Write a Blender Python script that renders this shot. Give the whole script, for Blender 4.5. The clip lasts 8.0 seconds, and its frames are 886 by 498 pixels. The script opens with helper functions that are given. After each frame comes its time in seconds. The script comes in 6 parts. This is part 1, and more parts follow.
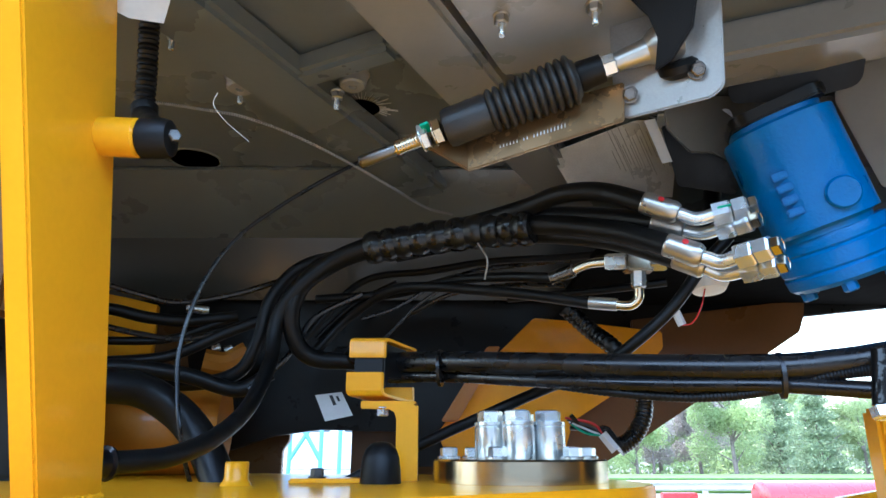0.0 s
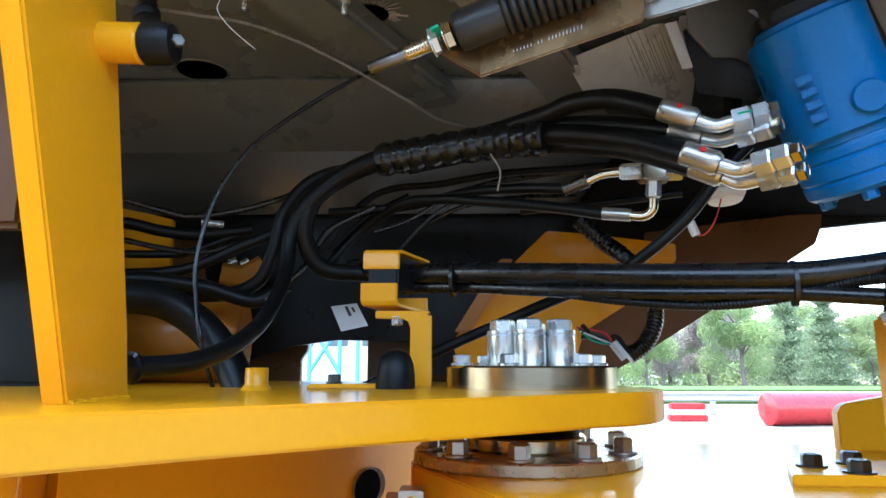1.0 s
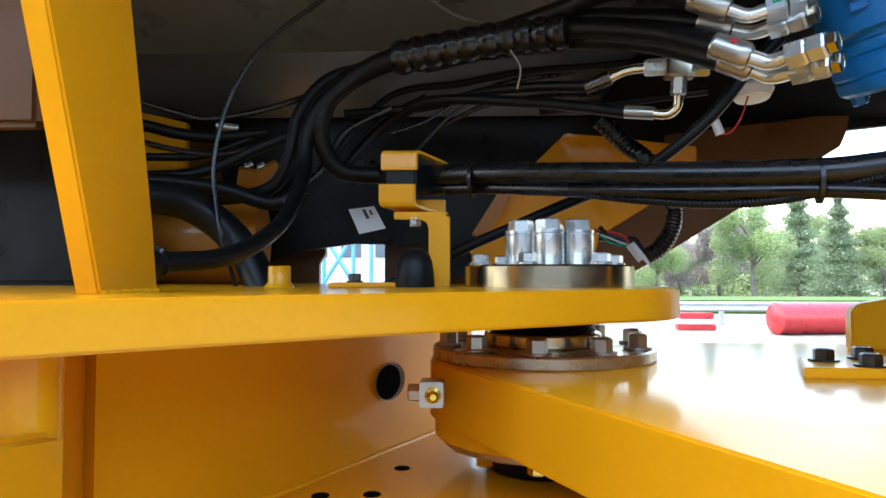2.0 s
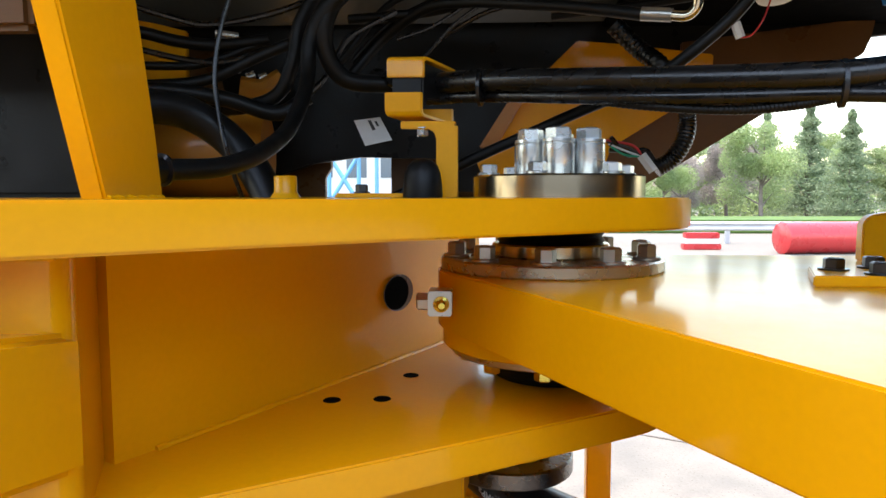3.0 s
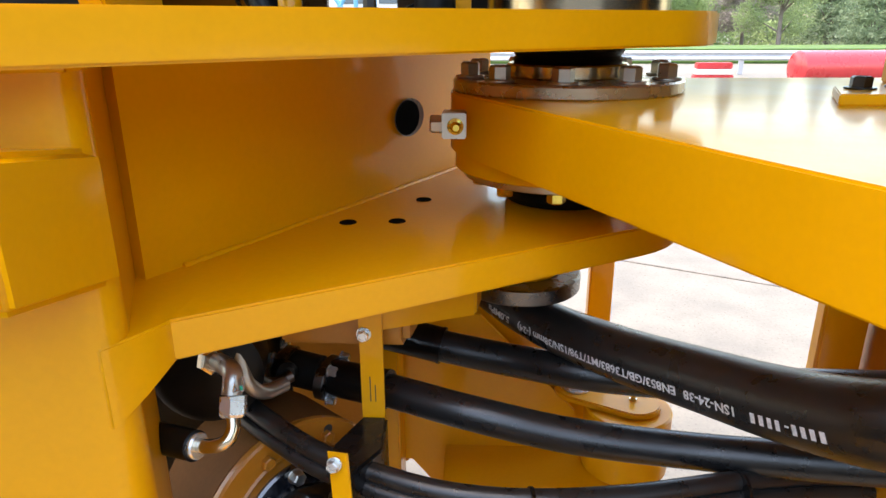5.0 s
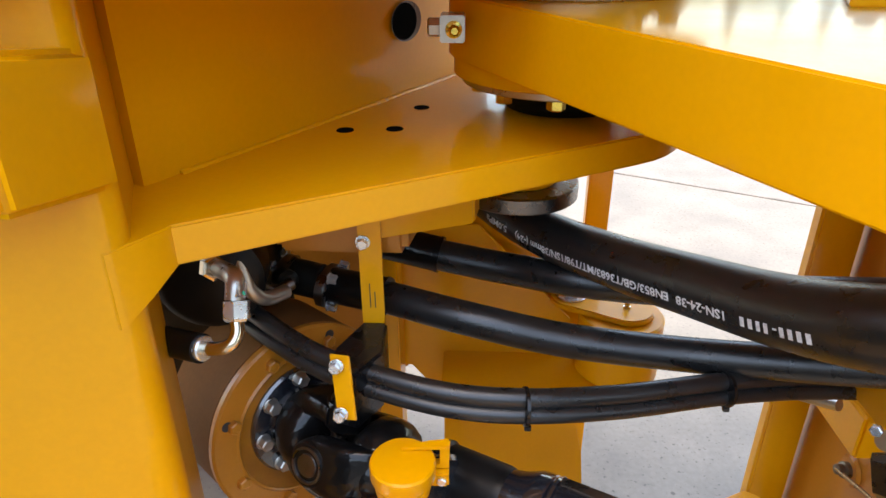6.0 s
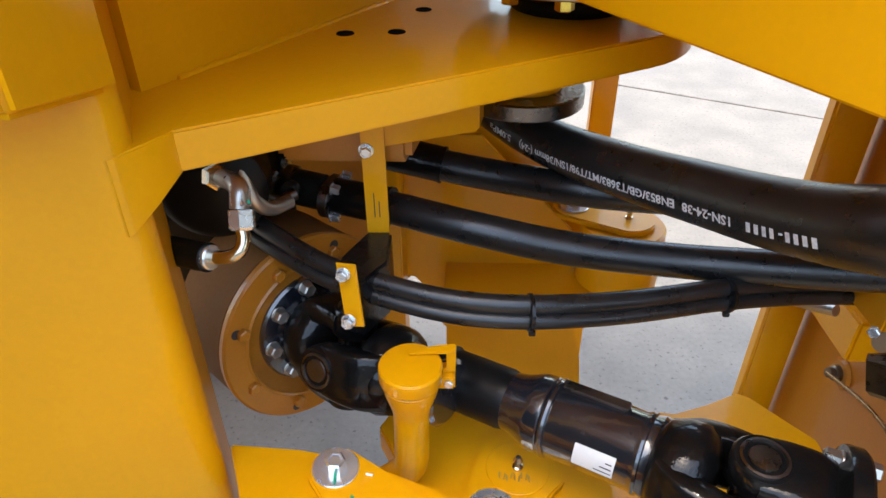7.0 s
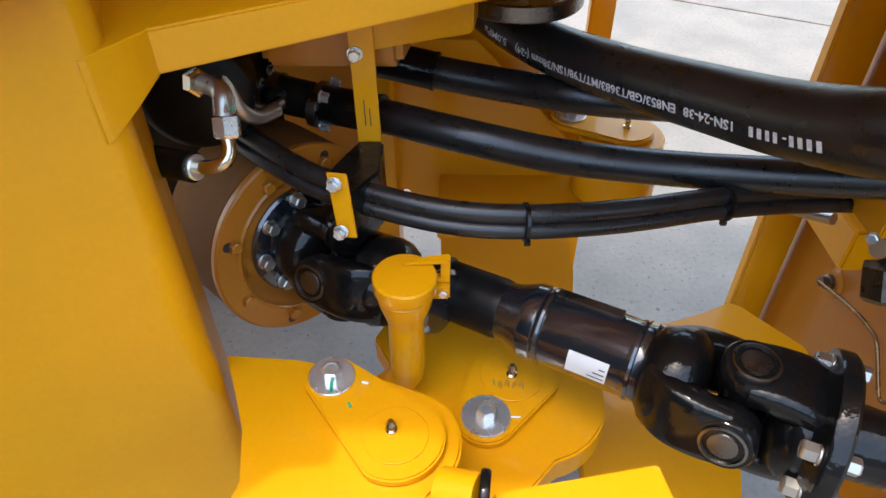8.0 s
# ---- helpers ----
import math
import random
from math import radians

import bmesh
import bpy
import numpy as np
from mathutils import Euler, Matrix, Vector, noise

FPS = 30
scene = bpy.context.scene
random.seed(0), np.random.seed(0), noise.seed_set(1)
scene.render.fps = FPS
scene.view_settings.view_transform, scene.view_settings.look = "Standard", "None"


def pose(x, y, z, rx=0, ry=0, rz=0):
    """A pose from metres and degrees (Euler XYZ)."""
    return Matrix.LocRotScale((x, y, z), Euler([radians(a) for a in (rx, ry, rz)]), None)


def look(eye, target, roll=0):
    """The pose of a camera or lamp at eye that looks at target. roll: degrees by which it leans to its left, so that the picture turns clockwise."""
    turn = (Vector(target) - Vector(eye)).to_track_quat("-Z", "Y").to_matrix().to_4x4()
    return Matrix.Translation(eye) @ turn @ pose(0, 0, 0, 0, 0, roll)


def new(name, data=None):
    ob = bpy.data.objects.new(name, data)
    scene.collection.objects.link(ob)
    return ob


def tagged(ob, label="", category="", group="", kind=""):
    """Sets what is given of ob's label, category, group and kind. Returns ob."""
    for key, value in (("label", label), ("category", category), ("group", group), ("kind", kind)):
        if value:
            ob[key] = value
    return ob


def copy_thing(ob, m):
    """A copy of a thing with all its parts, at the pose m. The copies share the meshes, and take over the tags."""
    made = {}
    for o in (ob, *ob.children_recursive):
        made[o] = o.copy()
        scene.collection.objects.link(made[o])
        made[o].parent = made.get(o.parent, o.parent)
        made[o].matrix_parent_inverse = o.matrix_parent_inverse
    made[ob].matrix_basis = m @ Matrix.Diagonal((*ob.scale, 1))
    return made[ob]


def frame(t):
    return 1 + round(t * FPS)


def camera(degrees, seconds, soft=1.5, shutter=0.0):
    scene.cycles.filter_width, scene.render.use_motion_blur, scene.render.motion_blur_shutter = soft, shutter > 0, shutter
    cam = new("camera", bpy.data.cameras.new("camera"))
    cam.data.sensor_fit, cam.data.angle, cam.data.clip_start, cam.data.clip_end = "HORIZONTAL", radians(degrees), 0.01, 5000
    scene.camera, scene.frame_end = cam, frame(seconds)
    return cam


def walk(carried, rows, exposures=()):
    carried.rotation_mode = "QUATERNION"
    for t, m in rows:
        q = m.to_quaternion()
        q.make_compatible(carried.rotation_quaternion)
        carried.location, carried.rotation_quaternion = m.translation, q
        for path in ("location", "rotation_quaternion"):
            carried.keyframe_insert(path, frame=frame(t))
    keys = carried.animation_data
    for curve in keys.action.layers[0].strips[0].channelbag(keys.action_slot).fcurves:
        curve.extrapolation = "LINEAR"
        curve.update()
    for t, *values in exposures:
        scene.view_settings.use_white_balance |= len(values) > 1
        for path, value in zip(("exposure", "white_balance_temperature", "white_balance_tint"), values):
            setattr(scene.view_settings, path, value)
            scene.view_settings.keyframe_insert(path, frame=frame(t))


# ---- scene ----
cam = camera(67.8, 8.0)
METRES, EYE, TILT, LEAN, TURN = 0.104, 1.2, 17.0, 0.0, 0.0
ROWS = [
    (0.0, 0.0, 0.0, 0.0, 0.0, 0.0, -0.0),
    (0.5, 0.0031, 0.0154, -0.0454, 0.56, -3.55, 0.18),
    (1.0, 0.0179, 0.0229, -0.074, 1.2, -7.13, 0.38),
    (1.5, -0.0177, 0.0015, -0.1254, 1.79, -11.05, 0.5),
    (3.0, -0.0829, 0.0334, -0.3279, 2.67, -21.64, 0.85),
    (3.5, -0.0763, 0.0086, -0.3357, 2.81, -25.17, 0.88),
    (4.0, -0.1269, -0.008, -0.3976, 2.88, -28.64, 0.91),
    (4.5, -0.203, -0.0037, -0.4262, 2.79, -32.23, 1.05),
    (6.0, -0.1983, -0.0762, -0.4773, 2.61, -43.25, 1.01),
    (6.5, -0.2629, -0.1029, -0.5027, 2.42, -46.94, 1.02),
    (7.0, -0.281, -0.1162, -0.5565, 2.16, -50.45, 1.01),
    (7.5, -0.2917, -0.1411, -0.6172, 1.83, -54.13, 1.02),
    (8.0, -0.2778, -0.0974, -0.6968, 1.52, -57.65, 0.88),
]
walk(cam, [(t, pose(0, 0, EYE, TILT, LEAN, TURN) @ pose(METRES * x, METRES * y, METRES * z, 90 + pitch, roll, yaw)) for t, x, y, z, yaw, pitch, roll in ROWS],
     [(0.0, 2.82, 5700, 6), (1.0, 2.58, 6000, 7), (2.0, 2.28, 6500, 9), (3.5, 2.06, 7400, 12), (6.0, 2.14, 7400, 12), (8.0, 1.84, 6800, 9)])

# ---- light ----
world = bpy.data.worlds.new("sky")
scene.world = world
world.use_nodes = True
wn = world.node_tree.nodes
sky = wn.new("ShaderNodeTexSky")
sky.sky_type, sky.sun_disc = "NISHITA", False
sky.sun_elevation, sky.sun_rotation = radians(76), radians(263)
sky.air_density, sky.dust_density, sky.ozone_density = 1.3, 2.6, 1.0
wn["Background"].inputs["Strength"].default_value = 0.235
world.node_tree.links.new(sky.outputs[0], wn["Background"].inputs["Color"])
sun_data = bpy.data.lights.new("sun", "SUN")
sun_data.energy, sun_data.angle, sun_data.color = 0.55, radians(1.0), (1.0, 0.95, 0.87)
sun = new("sun", sun_data)
sun.matrix_world = look((-2.5, -0.3, 10.0), (0, 0, 0))


# ---- materials ----
def mat(name, color, rough=0.5, metal=0.0, coat=0.0, coat_rough=0.08, vary=0.1, scale=20.0, bump=0.0, bump_scale=200.0, rough_vary=0.1, second=None, random_tint=0.0, spec=0.5, leafy=0.0, speck=0.0):
    """A principled material with colour variation at two scales, uneven gloss and fine relief, in metres."""
    m = bpy.data.materials.new(name)
    m.use_nodes = True
    n, l = m.node_tree.nodes, m.node_tree.links
    b = n["Principled BSDF"]
    geo = n.new("ShaderNodeNewGeometry")
    big = n.new("ShaderNodeTexNoise")
    big.inputs["Scale"].default_value, big.inputs["Detail"].default_value = scale, 6
    fine = n.new("ShaderNodeTexNoise")
    fine.inputs["Scale"].default_value, fine.inputs["Detail"].default_value = bump_scale, 3
    l.new(geo.outputs["Position"], big.inputs["Vector"])
    l.new(geo.outputs["Position"], fine.inputs["Vector"])
    mix = n.new("ShaderNodeMix")
    mix.data_type = "RGBA"
    dark = second or tuple(c * (1 - 2 * vary) for c in color)
    mix.inputs["A"].default_value, mix.inputs["B"].default_value = (*dark, 1), (*color, 1)
    ramp = n.new("ShaderNodeMapRange")
    ramp.inputs["From Min"].default_value, ramp.inputs["From Max"].default_value = 0.3, 0.62
    l.new(big.outputs["Fac"], ramp.inputs["Value"])
    l.new(ramp.outputs[0], mix.inputs["Factor"])
    mul = n.new("ShaderNodeMix")
    mul.data_type, mul.blend_type = "RGBA", "MULTIPLY"
    mul.inputs["Factor"].default_value = min(1.0, 2 * vary)
    l.new(mix.outputs["Result"], mul.inputs["A"])
    l.new(fine.outputs["Color"], mul.inputs["B"])
    grey = n.new("ShaderNodeMapRange")
    grey.inputs["From Min"].default_value, grey.inputs["From Max"].default_value = 0.25, 0.75
    grey.inputs["To Min"].default_value, grey.inputs["To Max"].default_value = 0.6, 1.25
    l.new(fine.outputs["Fac"], grey.inputs["Value"])
    l.new(grey.outputs[0], mul.inputs["B"])
    out = mul.outputs["Result"]
    if random_tint:
        info = n.new("ShaderNodeObjectInfo")
        hsv = n.new("ShaderNodeHueSaturation")
        rng = n.new("ShaderNodeMapRange")
        rng.inputs["To Min"].default_value, rng.inputs["To Max"].default_value = 1 - random_tint, 1 + random_tint
        l.new(info.outputs["Random"], rng.inputs["Value"])
        l.new(rng.outputs[0], hsv.inputs["Value"])
        l.new(out, hsv.inputs["Color"])
        out = hsv.outputs["Color"]
    if speck:
        dots = n.new("ShaderNodeTexNoise")
        dots.inputs["Scale"].default_value, dots.inputs["Detail"].default_value = 90, 2
        l.new(geo.outputs["Position"], dots.inputs["Vector"])
        cut = n.new("ShaderNodeMapRange")
        cut.inputs["From Min"].default_value, cut.inputs["From Max"].default_value = 0.62, 0.72
        cut.inputs["To Max"].default_value = speck
        l.new(dots.outputs["Fac"], cut.inputs["Value"])
        pit = n.new("ShaderNodeMix")
        pit.data_type = "RGBA"
        pit.inputs["B"].default_value = (*(c * 0.35 for c in color), 1)
        l.new(cut.outputs[0], pit.inputs["Factor"])
        l.new(out, pit.inputs["A"])
        out = pit.outputs["Result"]
    l.new(out, b.inputs["Base Color"])
    rr = n.new("ShaderNodeMapRange")
    rr.inputs["From Min"].default_value, rr.inputs["From Max"].default_value = 0.3, 0.7
    rr.inputs["To Min"].default_value, rr.inputs["To Max"].default_value = max(0.02, rough - rough_vary), min(1.0, rough + rough_vary)
    l.new(big.outputs["Fac"], rr.inputs["Value"])
    l.new(rr.outputs[0], b.inputs["Roughness"])
    b.inputs["Metallic"].default_value = metal
    b.inputs["Specular IOR Level"].default_value = spec
    b.inputs["Coat Weight"].default_value, b.inputs["Coat Roughness"].default_value = coat, coat_rough
    if leafy:
        through_leaf = n.new("ShaderNodeBsdfTranslucent")
        l.new(out, through_leaf.inputs["Color"])
        blend = n.new("ShaderNodeMixShader")
        blend.inputs[0].default_value = leafy
        l.new(b.outputs[0], blend.inputs[1])
        l.new(through_leaf.outputs[0], blend.inputs[2])
        l.new(blend.outputs[0], n["Material Output"].inputs["Surface"])
    if bump:
        bm_node = n.new("ShaderNodeBump")
        bm_node.inputs["Strength"].default_value, bm_node.inputs["Distance"].default_value = bump, 0.002
        l.new(fine.outputs["Fac"], bm_node.inputs["Height"])
        l.new(bm_node.outputs[0], b.inputs["Normal"])
        if coat:
            l.new(bm_node.outputs[0], b.inputs["Coat Normal"])
    return m


YELLOW = mat("yellow_paint", (0.76, 0.335, 0.004), 0.42, spec=0.15, coat=0.4, coat_rough=0.09, vary=0.035, scale=6, bump=0.035, bump_scale=170)
# Ochre drum paint; on frame walls the brown holds shade on yellow paint.
BROWN = mat("ochre_paint_and_shade", (0.46, 0.17, 0.015), 0.38, spec=0.3, coat=0.3, coat_rough=0.1, vary=0.06, scale=9, bump=0.06)
# Brown with the frame interior's shade put into the colour.
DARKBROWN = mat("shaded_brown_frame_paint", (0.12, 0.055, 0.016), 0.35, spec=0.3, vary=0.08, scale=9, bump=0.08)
# Floor panel black with the dimming towards the rear put into it.
SKIRT = mat("darkened_floor_black", (0.05, 0.052, 0.046), 0.35, spec=0.4, coat=0.2, vary=0.05, scale=10, bump=0.1, bump_scale=150)
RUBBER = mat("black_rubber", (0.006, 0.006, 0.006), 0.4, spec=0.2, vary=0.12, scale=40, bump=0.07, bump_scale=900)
HOSE = mat("smooth_black_hose_rubber", (0.013, 0.0135, 0.014), 0.3, spec=0.6, vary=0.12, scale=45, bump=0.12, bump_scale=900, rough_vary=0.06)
SHAFT = mat("black_shaft_enamel", (0.009, 0.0105, 0.015), 0.22, spec=1.0, coat=1.0, coat_rough=0.05, vary=0.1, scale=30, bump=0.18, bump_scale=55, rough_vary=0.08)
SLEEVE = mat("black_plastic_sleeve", (0.006, 0.006, 0.0065), 0.28, spec=0.4, coat=0.1, vary=0.1, scale=50, bump=0.03, bump_scale=500)
BLACK = mat("black_gloss_paint", (0.004, 0.004, 0.0042), 0.45, spec=0.08, coat=0.55, coat_rough=0.04, vary=0.1, scale=30, bump=0.55, bump_scale=75)
FLANGE = mat("gold_plated_flange_steel", (0.5, 0.41, 0.29), 0.3, metal=0.9, vary=0.02, scale=45, bump=0.02, bump_scale=400)
# Black floor paint lifted in tone to carry the lens's veiling glare.
PANEL = mat("glare_lifted_cab_black", (0.125, 0.13, 0.112), 0.3, spec=0.5, coat=0.5, coat_rough=0.1, vary=0.04, scale=7, bump=0.1, bump_scale=110)
TANK = mat("black_satin_paint", (0.009, 0.0085, 0.0075), 0.34, spec=0.2, vary=0.1, scale=20, bump=0.1, bump_scale=200)
BEAM = mat("dark_grey_painted_steel", (0.23, 0.22, 0.195), 0.34, coat=0.45, coat_rough=0.12, vary=0.04, scale=15, bump=0.1, bump_scale=140)
STEEL = mat("brushed_steel", (0.46, 0.44, 0.4), 0.33, metal=0.9, vary=0.02, scale=50, bump=0.0, bump_scale=500, rough_vary=0.06)
ZINC = mat("zinc_plated_steel", (0.7, 0.73, 0.73), 0.26, metal=0.8, vary=0.012, scale=40, bump=0.0, bump_scale=400, rough_vary=0.03)
BRASS = mat("yellow_chromate_steel", (0.6, 0.52, 0.38), 0.2, metal=1.0, vary=0.012, scale=40, bump=0.0, bump_scale=450, rough_vary=0.04)
CHROMATE = mat("yellow_passivated_bolt_steel", (0.72, 0.58, 0.12), 0.22, metal=1.0, vary=0.02, scale=40, rough_vary=0.04)
BRONZE = mat("brown_plated_bracket", (0.25, 0.15, 0.065), 0.28, metal=0.7, vary=0.03, scale=35, bump=0.03, bump_scale=300)
DARKSTEEL = mat("dark_machined_steel", (0.2, 0.19, 0.18), 0.3, metal=1.0, vary=0.12, scale=50, bump=0.15, bump_scale=500)
BOLTDARK = mat("black_oxide_steel", (0.1, 0.1, 0.1), 0.35, metal=1.0, vary=0.1, scale=80)
BELLOWS = mat("grey_black_rubber", (0.024, 0.023, 0.022), 0.38, spec=0.45, vary=0.12, scale=40, bump=0.2, bump_scale=600)
BRUSHED = mat("brushed_grey_sheet", (0.33, 0.32, 0.305), 0.36, metal=0.4, vary=0.1, scale=25, bump=0.08, bump_scale=420)
ALU = mat("bare_aluminium_sheet", (0.72, 0.71, 0.68), 0.32, metal=0.25, vary=0.08, scale=25, bump=0.2, bump_scale=420)
BLUE = mat("blue_cast_paint", (0.003, 0.135, 0.4), 0.36, spec=0.3, coat=0.05, vary=0.06, scale=18, bump=0.35, bump_scale=260)
WHITE = mat("white_label", (0.75, 0.75, 0.73), 0.5, vary=0.04, scale=30)
INK = mat("black_ink", (0.03, 0.03, 0.03), 0.5, vary=0.03)
INKWHITE = mat("white_print", (0.7, 0.7, 0.7), 0.6, vary=0.12, scale=300)
INKRED = mat("red_paint_mark", (0.6, 0.02, 0.02), 0.5, vary=0.03)
INKGREEN = mat("green_paint_mark", (0.0, 0.35, 0.2), 0.5, vary=0.03)
CONCRETE = mat("light_concrete", (0.205, 0.187, 0.158), 0.85, vary=0.14, scale=5.0, speck=0.75, bump=0.12, bump_scale=75, second=(0.145, 0.133, 0.113))
# Drum brown with the frame interior's shade put into it.
DRUM = mat("shaded_drum_brown", (0.2, 0.085, 0.025), 0.65, spec=0.1, vary=0.1, scale=12, bump=0.08)
JOINT = mat("earth_filled_joint", (0.19, 0.165, 0.14), 0.95, vary=0.25, scale=9, bump=0.6, bump_scale=120)
GRASS = mat("hedge_grass", (0.09, 0.17, 0.03), 0.8, vary=0.2, scale=2)
# Leaf tones are raised above foliage to carry distance haze.
LEAF = mat("hazed_green_leaves", (0.38, 0.49, 0.22), 0.6, leafy=0.5, vary=0.2, scale=0.9, random_tint=0.25)
LEAFDARK = mat("hazed_plum_leaves", (0.42, 0.375, 0.34), 0.6, leafy=0.5, vary=0.2, scale=0.9, random_tint=0.25)
LEAFPINE = mat("hazed_conifer_needles", (0.32, 0.42, 0.24), 0.65, leafy=0.5, vary=0.2, scale=0.9, random_tint=0.2)
# Matt black that puts the shade inside holes into the colour.
UNLIT = mat("unlit_matt_black", (0.004, 0.004, 0.004), 0.95, spec=0.02, vary=0.1, scale=40)
WALLGREY = mat("plain_blocker_grey", (0.2, 0.195, 0.185), 0.85, vary=0.15, scale=1.2, bump=0.4, bump_scale=60)
BARK = mat("bark", (0.2, 0.17, 0.145), 0.85, vary=0.2, scale=6)
RED = mat("red_paint", (0.5, 0.025, 0.03), 0.3, coat=0.3, vary=0.08, scale=3)
RAIL = mat("galvanised_rail", (0.55, 0.57, 0.6), 0.5, metal=0.6, vary=0.1, scale=3)
BLUEFAR = mat("blue_crane_paint", (0.12, 0.35, 0.6), 0.5, vary=0.1, scale=1)
BUILDING = mat("pale_building_wall", (0.6, 0.62, 0.62), 0.7, vary=0.06, scale=0.3)
GLASSY = mat("dark_window_glass", (0.08, 0.12, 0.16), 0.1, vary=0.05, scale=1)

# ---- building helpers ----
# The machine is drawn in units of UNIT metres, the yard in metres.
PLACE = {}
UNIT = 0.65
YARD = Matrix.Identity(4)
MACHINE = Matrix.Translation((0, 0, 1.2)) @ Matrix.Scale(UNIT, 4) @ Matrix.Translation((0, 0, -1.5))
GROUND = 1.5 - 1.2 / UNIT
space = [YARD]


def put(ob, parent, m):
    """Hangs ob under parent so that it stands at the pose m of the world."""
    if parent is not None:
        ob.parent = parent
        ob.matrix_basis = PLACE[parent.name].inverted() @ m
    else:
        ob.matrix_basis = space[0] @ m
    PLACE[ob.name] = m
    return ob


def thing(name, at, label, category, group="", kind=""):
    ob = new(name)
    ob.empty_display_size = 0.02
    put(ob, None, Matrix.Translation(at))
    return tagged(ob, label, category, group, kind)


def mesh_of(name, bm, material, angle=35):
    bmesh.ops.recalc_face_normals(bm, faces=bm.faces)
    plane = bm.faces.layers.int.get("plane")
    flags = [f[plane] if plane else 0 for f in bm.faces]
    me = bpy.data.meshes.new(name)
    bm.to_mesh(me)
    bm.free()
    me.materials.append(material)
    me.shade_smooth()
    for poly, flat_face in zip(me.polygons, flags):
        poly.use_smooth = not flat_face
    me.set_sharp_from_angle(angle=radians(angle))
    return me


def part(name, bm, material, parent, label="", kind="", angle=35):
    """Links a bmesh in world places as one mesh object under parent."""
    pts = np.array([v.co[:] for v in bm.verts])
    c = Vector((pts.min(0) + pts.max(0)) / 2)
    bmesh.ops.translate(bm, verts=bm.verts, vec=-c)
    ob = put(new(name, mesh_of(name, bm, material, angle)), parent, Matrix.Translation(c))
    return tagged(ob, label, kind=kind)


def solid(name, bm, material, label, category, group="", kind="", angle=35):
    """A thing of one mesh."""
    return tagged(part(name, bm, material, None, label, kind, angle), "", category, group)


def prism(points, z0, z1, bevel=0.003, m=None, segments=2):
    """A plate: the outline in x and y, from z0 to z1, with eased edges, turned by m."""
    bm = bmesh.new()
    low = [bm.verts.new((x, y, z0)) for x, y in points]
    high = [bm.verts.new((x, y, z1)) for x, y in points]
    k = len(points)
    bm.faces.new(low[::-1])
    bm.faces.new(high)
    for i in range(k):
        bm.faces.new((low[i], low[(i + 1) % k], high[(i + 1) % k], high[i]))
    bmesh.ops.recalc_face_normals(bm, faces=bm.faces)
    if bevel:
        edges = [e for e in bm.edges if len(e.link_faces) == 2 and e.calc_face_angle(0) > 0.45]
        plane = bm.faces.layers.int.new("plane")
        edges = [e for e in bm.edges if len(e.link_faces) == 2 and e.calc_face_angle(0) > 0.45]
        soft = {e for e in bm.edges} - set(edges)
        for f in bm.faces:
            f[plane] = 0 if any(e in soft for e in f.edges) else 1
        done = bmesh.ops.bevel(bm, geom=edges, offset=bevel, segments=segments, affect="EDGES", clamp_overlap=True)
        for f in done["faces"]:
            f[plane] = 0
        for f in bm.faces:
            if len(f.verts) > 12:
                f[plane] = 1
    if m is not None:
        bmesh.ops.transform(bm, matrix=m, verts=bm.verts)
    return bm


def box(x0, x1, y0, y1, z0, z1, bevel=0.003, m=None):
    return prism([(x0, y0), (x1, y0), (x1, y1), (x0, y1)], z0, z1, bevel, m)


def axis_pose(at, way, spin=0.0):
    """A pose whose z looks along way."""
    return Matrix.Translation(at) @ Vector(way).to_track_quat("Z", "Y").to_matrix().to_4x4() @ Matrix.Rotation(spin, 4, "Z")


def lathe(profile, m=None, segments=40, closed=False):
    """A turned body from (radius, height) pairs."""
    bm = bmesh.new()
    rings = []
    for r, z in profile:
        if r < 1e-6:
            rings.append([bm.verts.new((0, 0, z))])
        else:
            rings.append([bm.verts.new((r * math.cos(2 * math.pi * i / segments), r * math.sin(2 * math.pi * i / segments), z)) for i in range(segments)])
    pairs = list(zip(rings, rings[1:]))
    if closed:
        pairs.append((rings[-1], rings[0]))
    for a, b in pairs:
        for i in range(segments):
            j = (i + 1) % segments
            if len(a) == 1 and len(b) == 1:
                continue
            if len(a) == 1:
                bm.faces.new((a[0], b[j], b[i]))
            elif len(b) == 1:
                bm.faces.new((a[i], a[j], b[0]))
            else:
                bm.faces.new((a[i], a[j], b[j], b[i]))
    if not closed:
        for ring in (rings[0], rings[-1]):
            if len(ring) > 1:
                bm.faces.new(ring)
    if m is not None:
        bmesh.ops.transform(bm, matrix=m, verts=bm.verts)
    return bm


def disc_profile(r, z0, z1, e=0.002):
    return [(r - e, z0), (r, z0 + e), (r, z1 - e), (r - e, z1)]


def spline(points, steps=8):
    """A smooth line through the points."""
    p = [Vector(q) for q in points]
    p = [2 * p[0] - p[1]] + p + [2 * p[-1] - p[-2]]
    out = []
    for i in range(1, len(p) - 2):
        for k in range(steps):
            t = k / steps
            a, b, c, d = p[i - 1], p[i], p[i + 1], p[i + 2]
            out.append(0.5 * ((2 * b) + (c - a) * t + (2 * a - 5 * b + 4 * c - d) * t * t + (3 * b - a - 3 * c + d) * t ** 3))
    out.append(p[-2].copy())
    return out


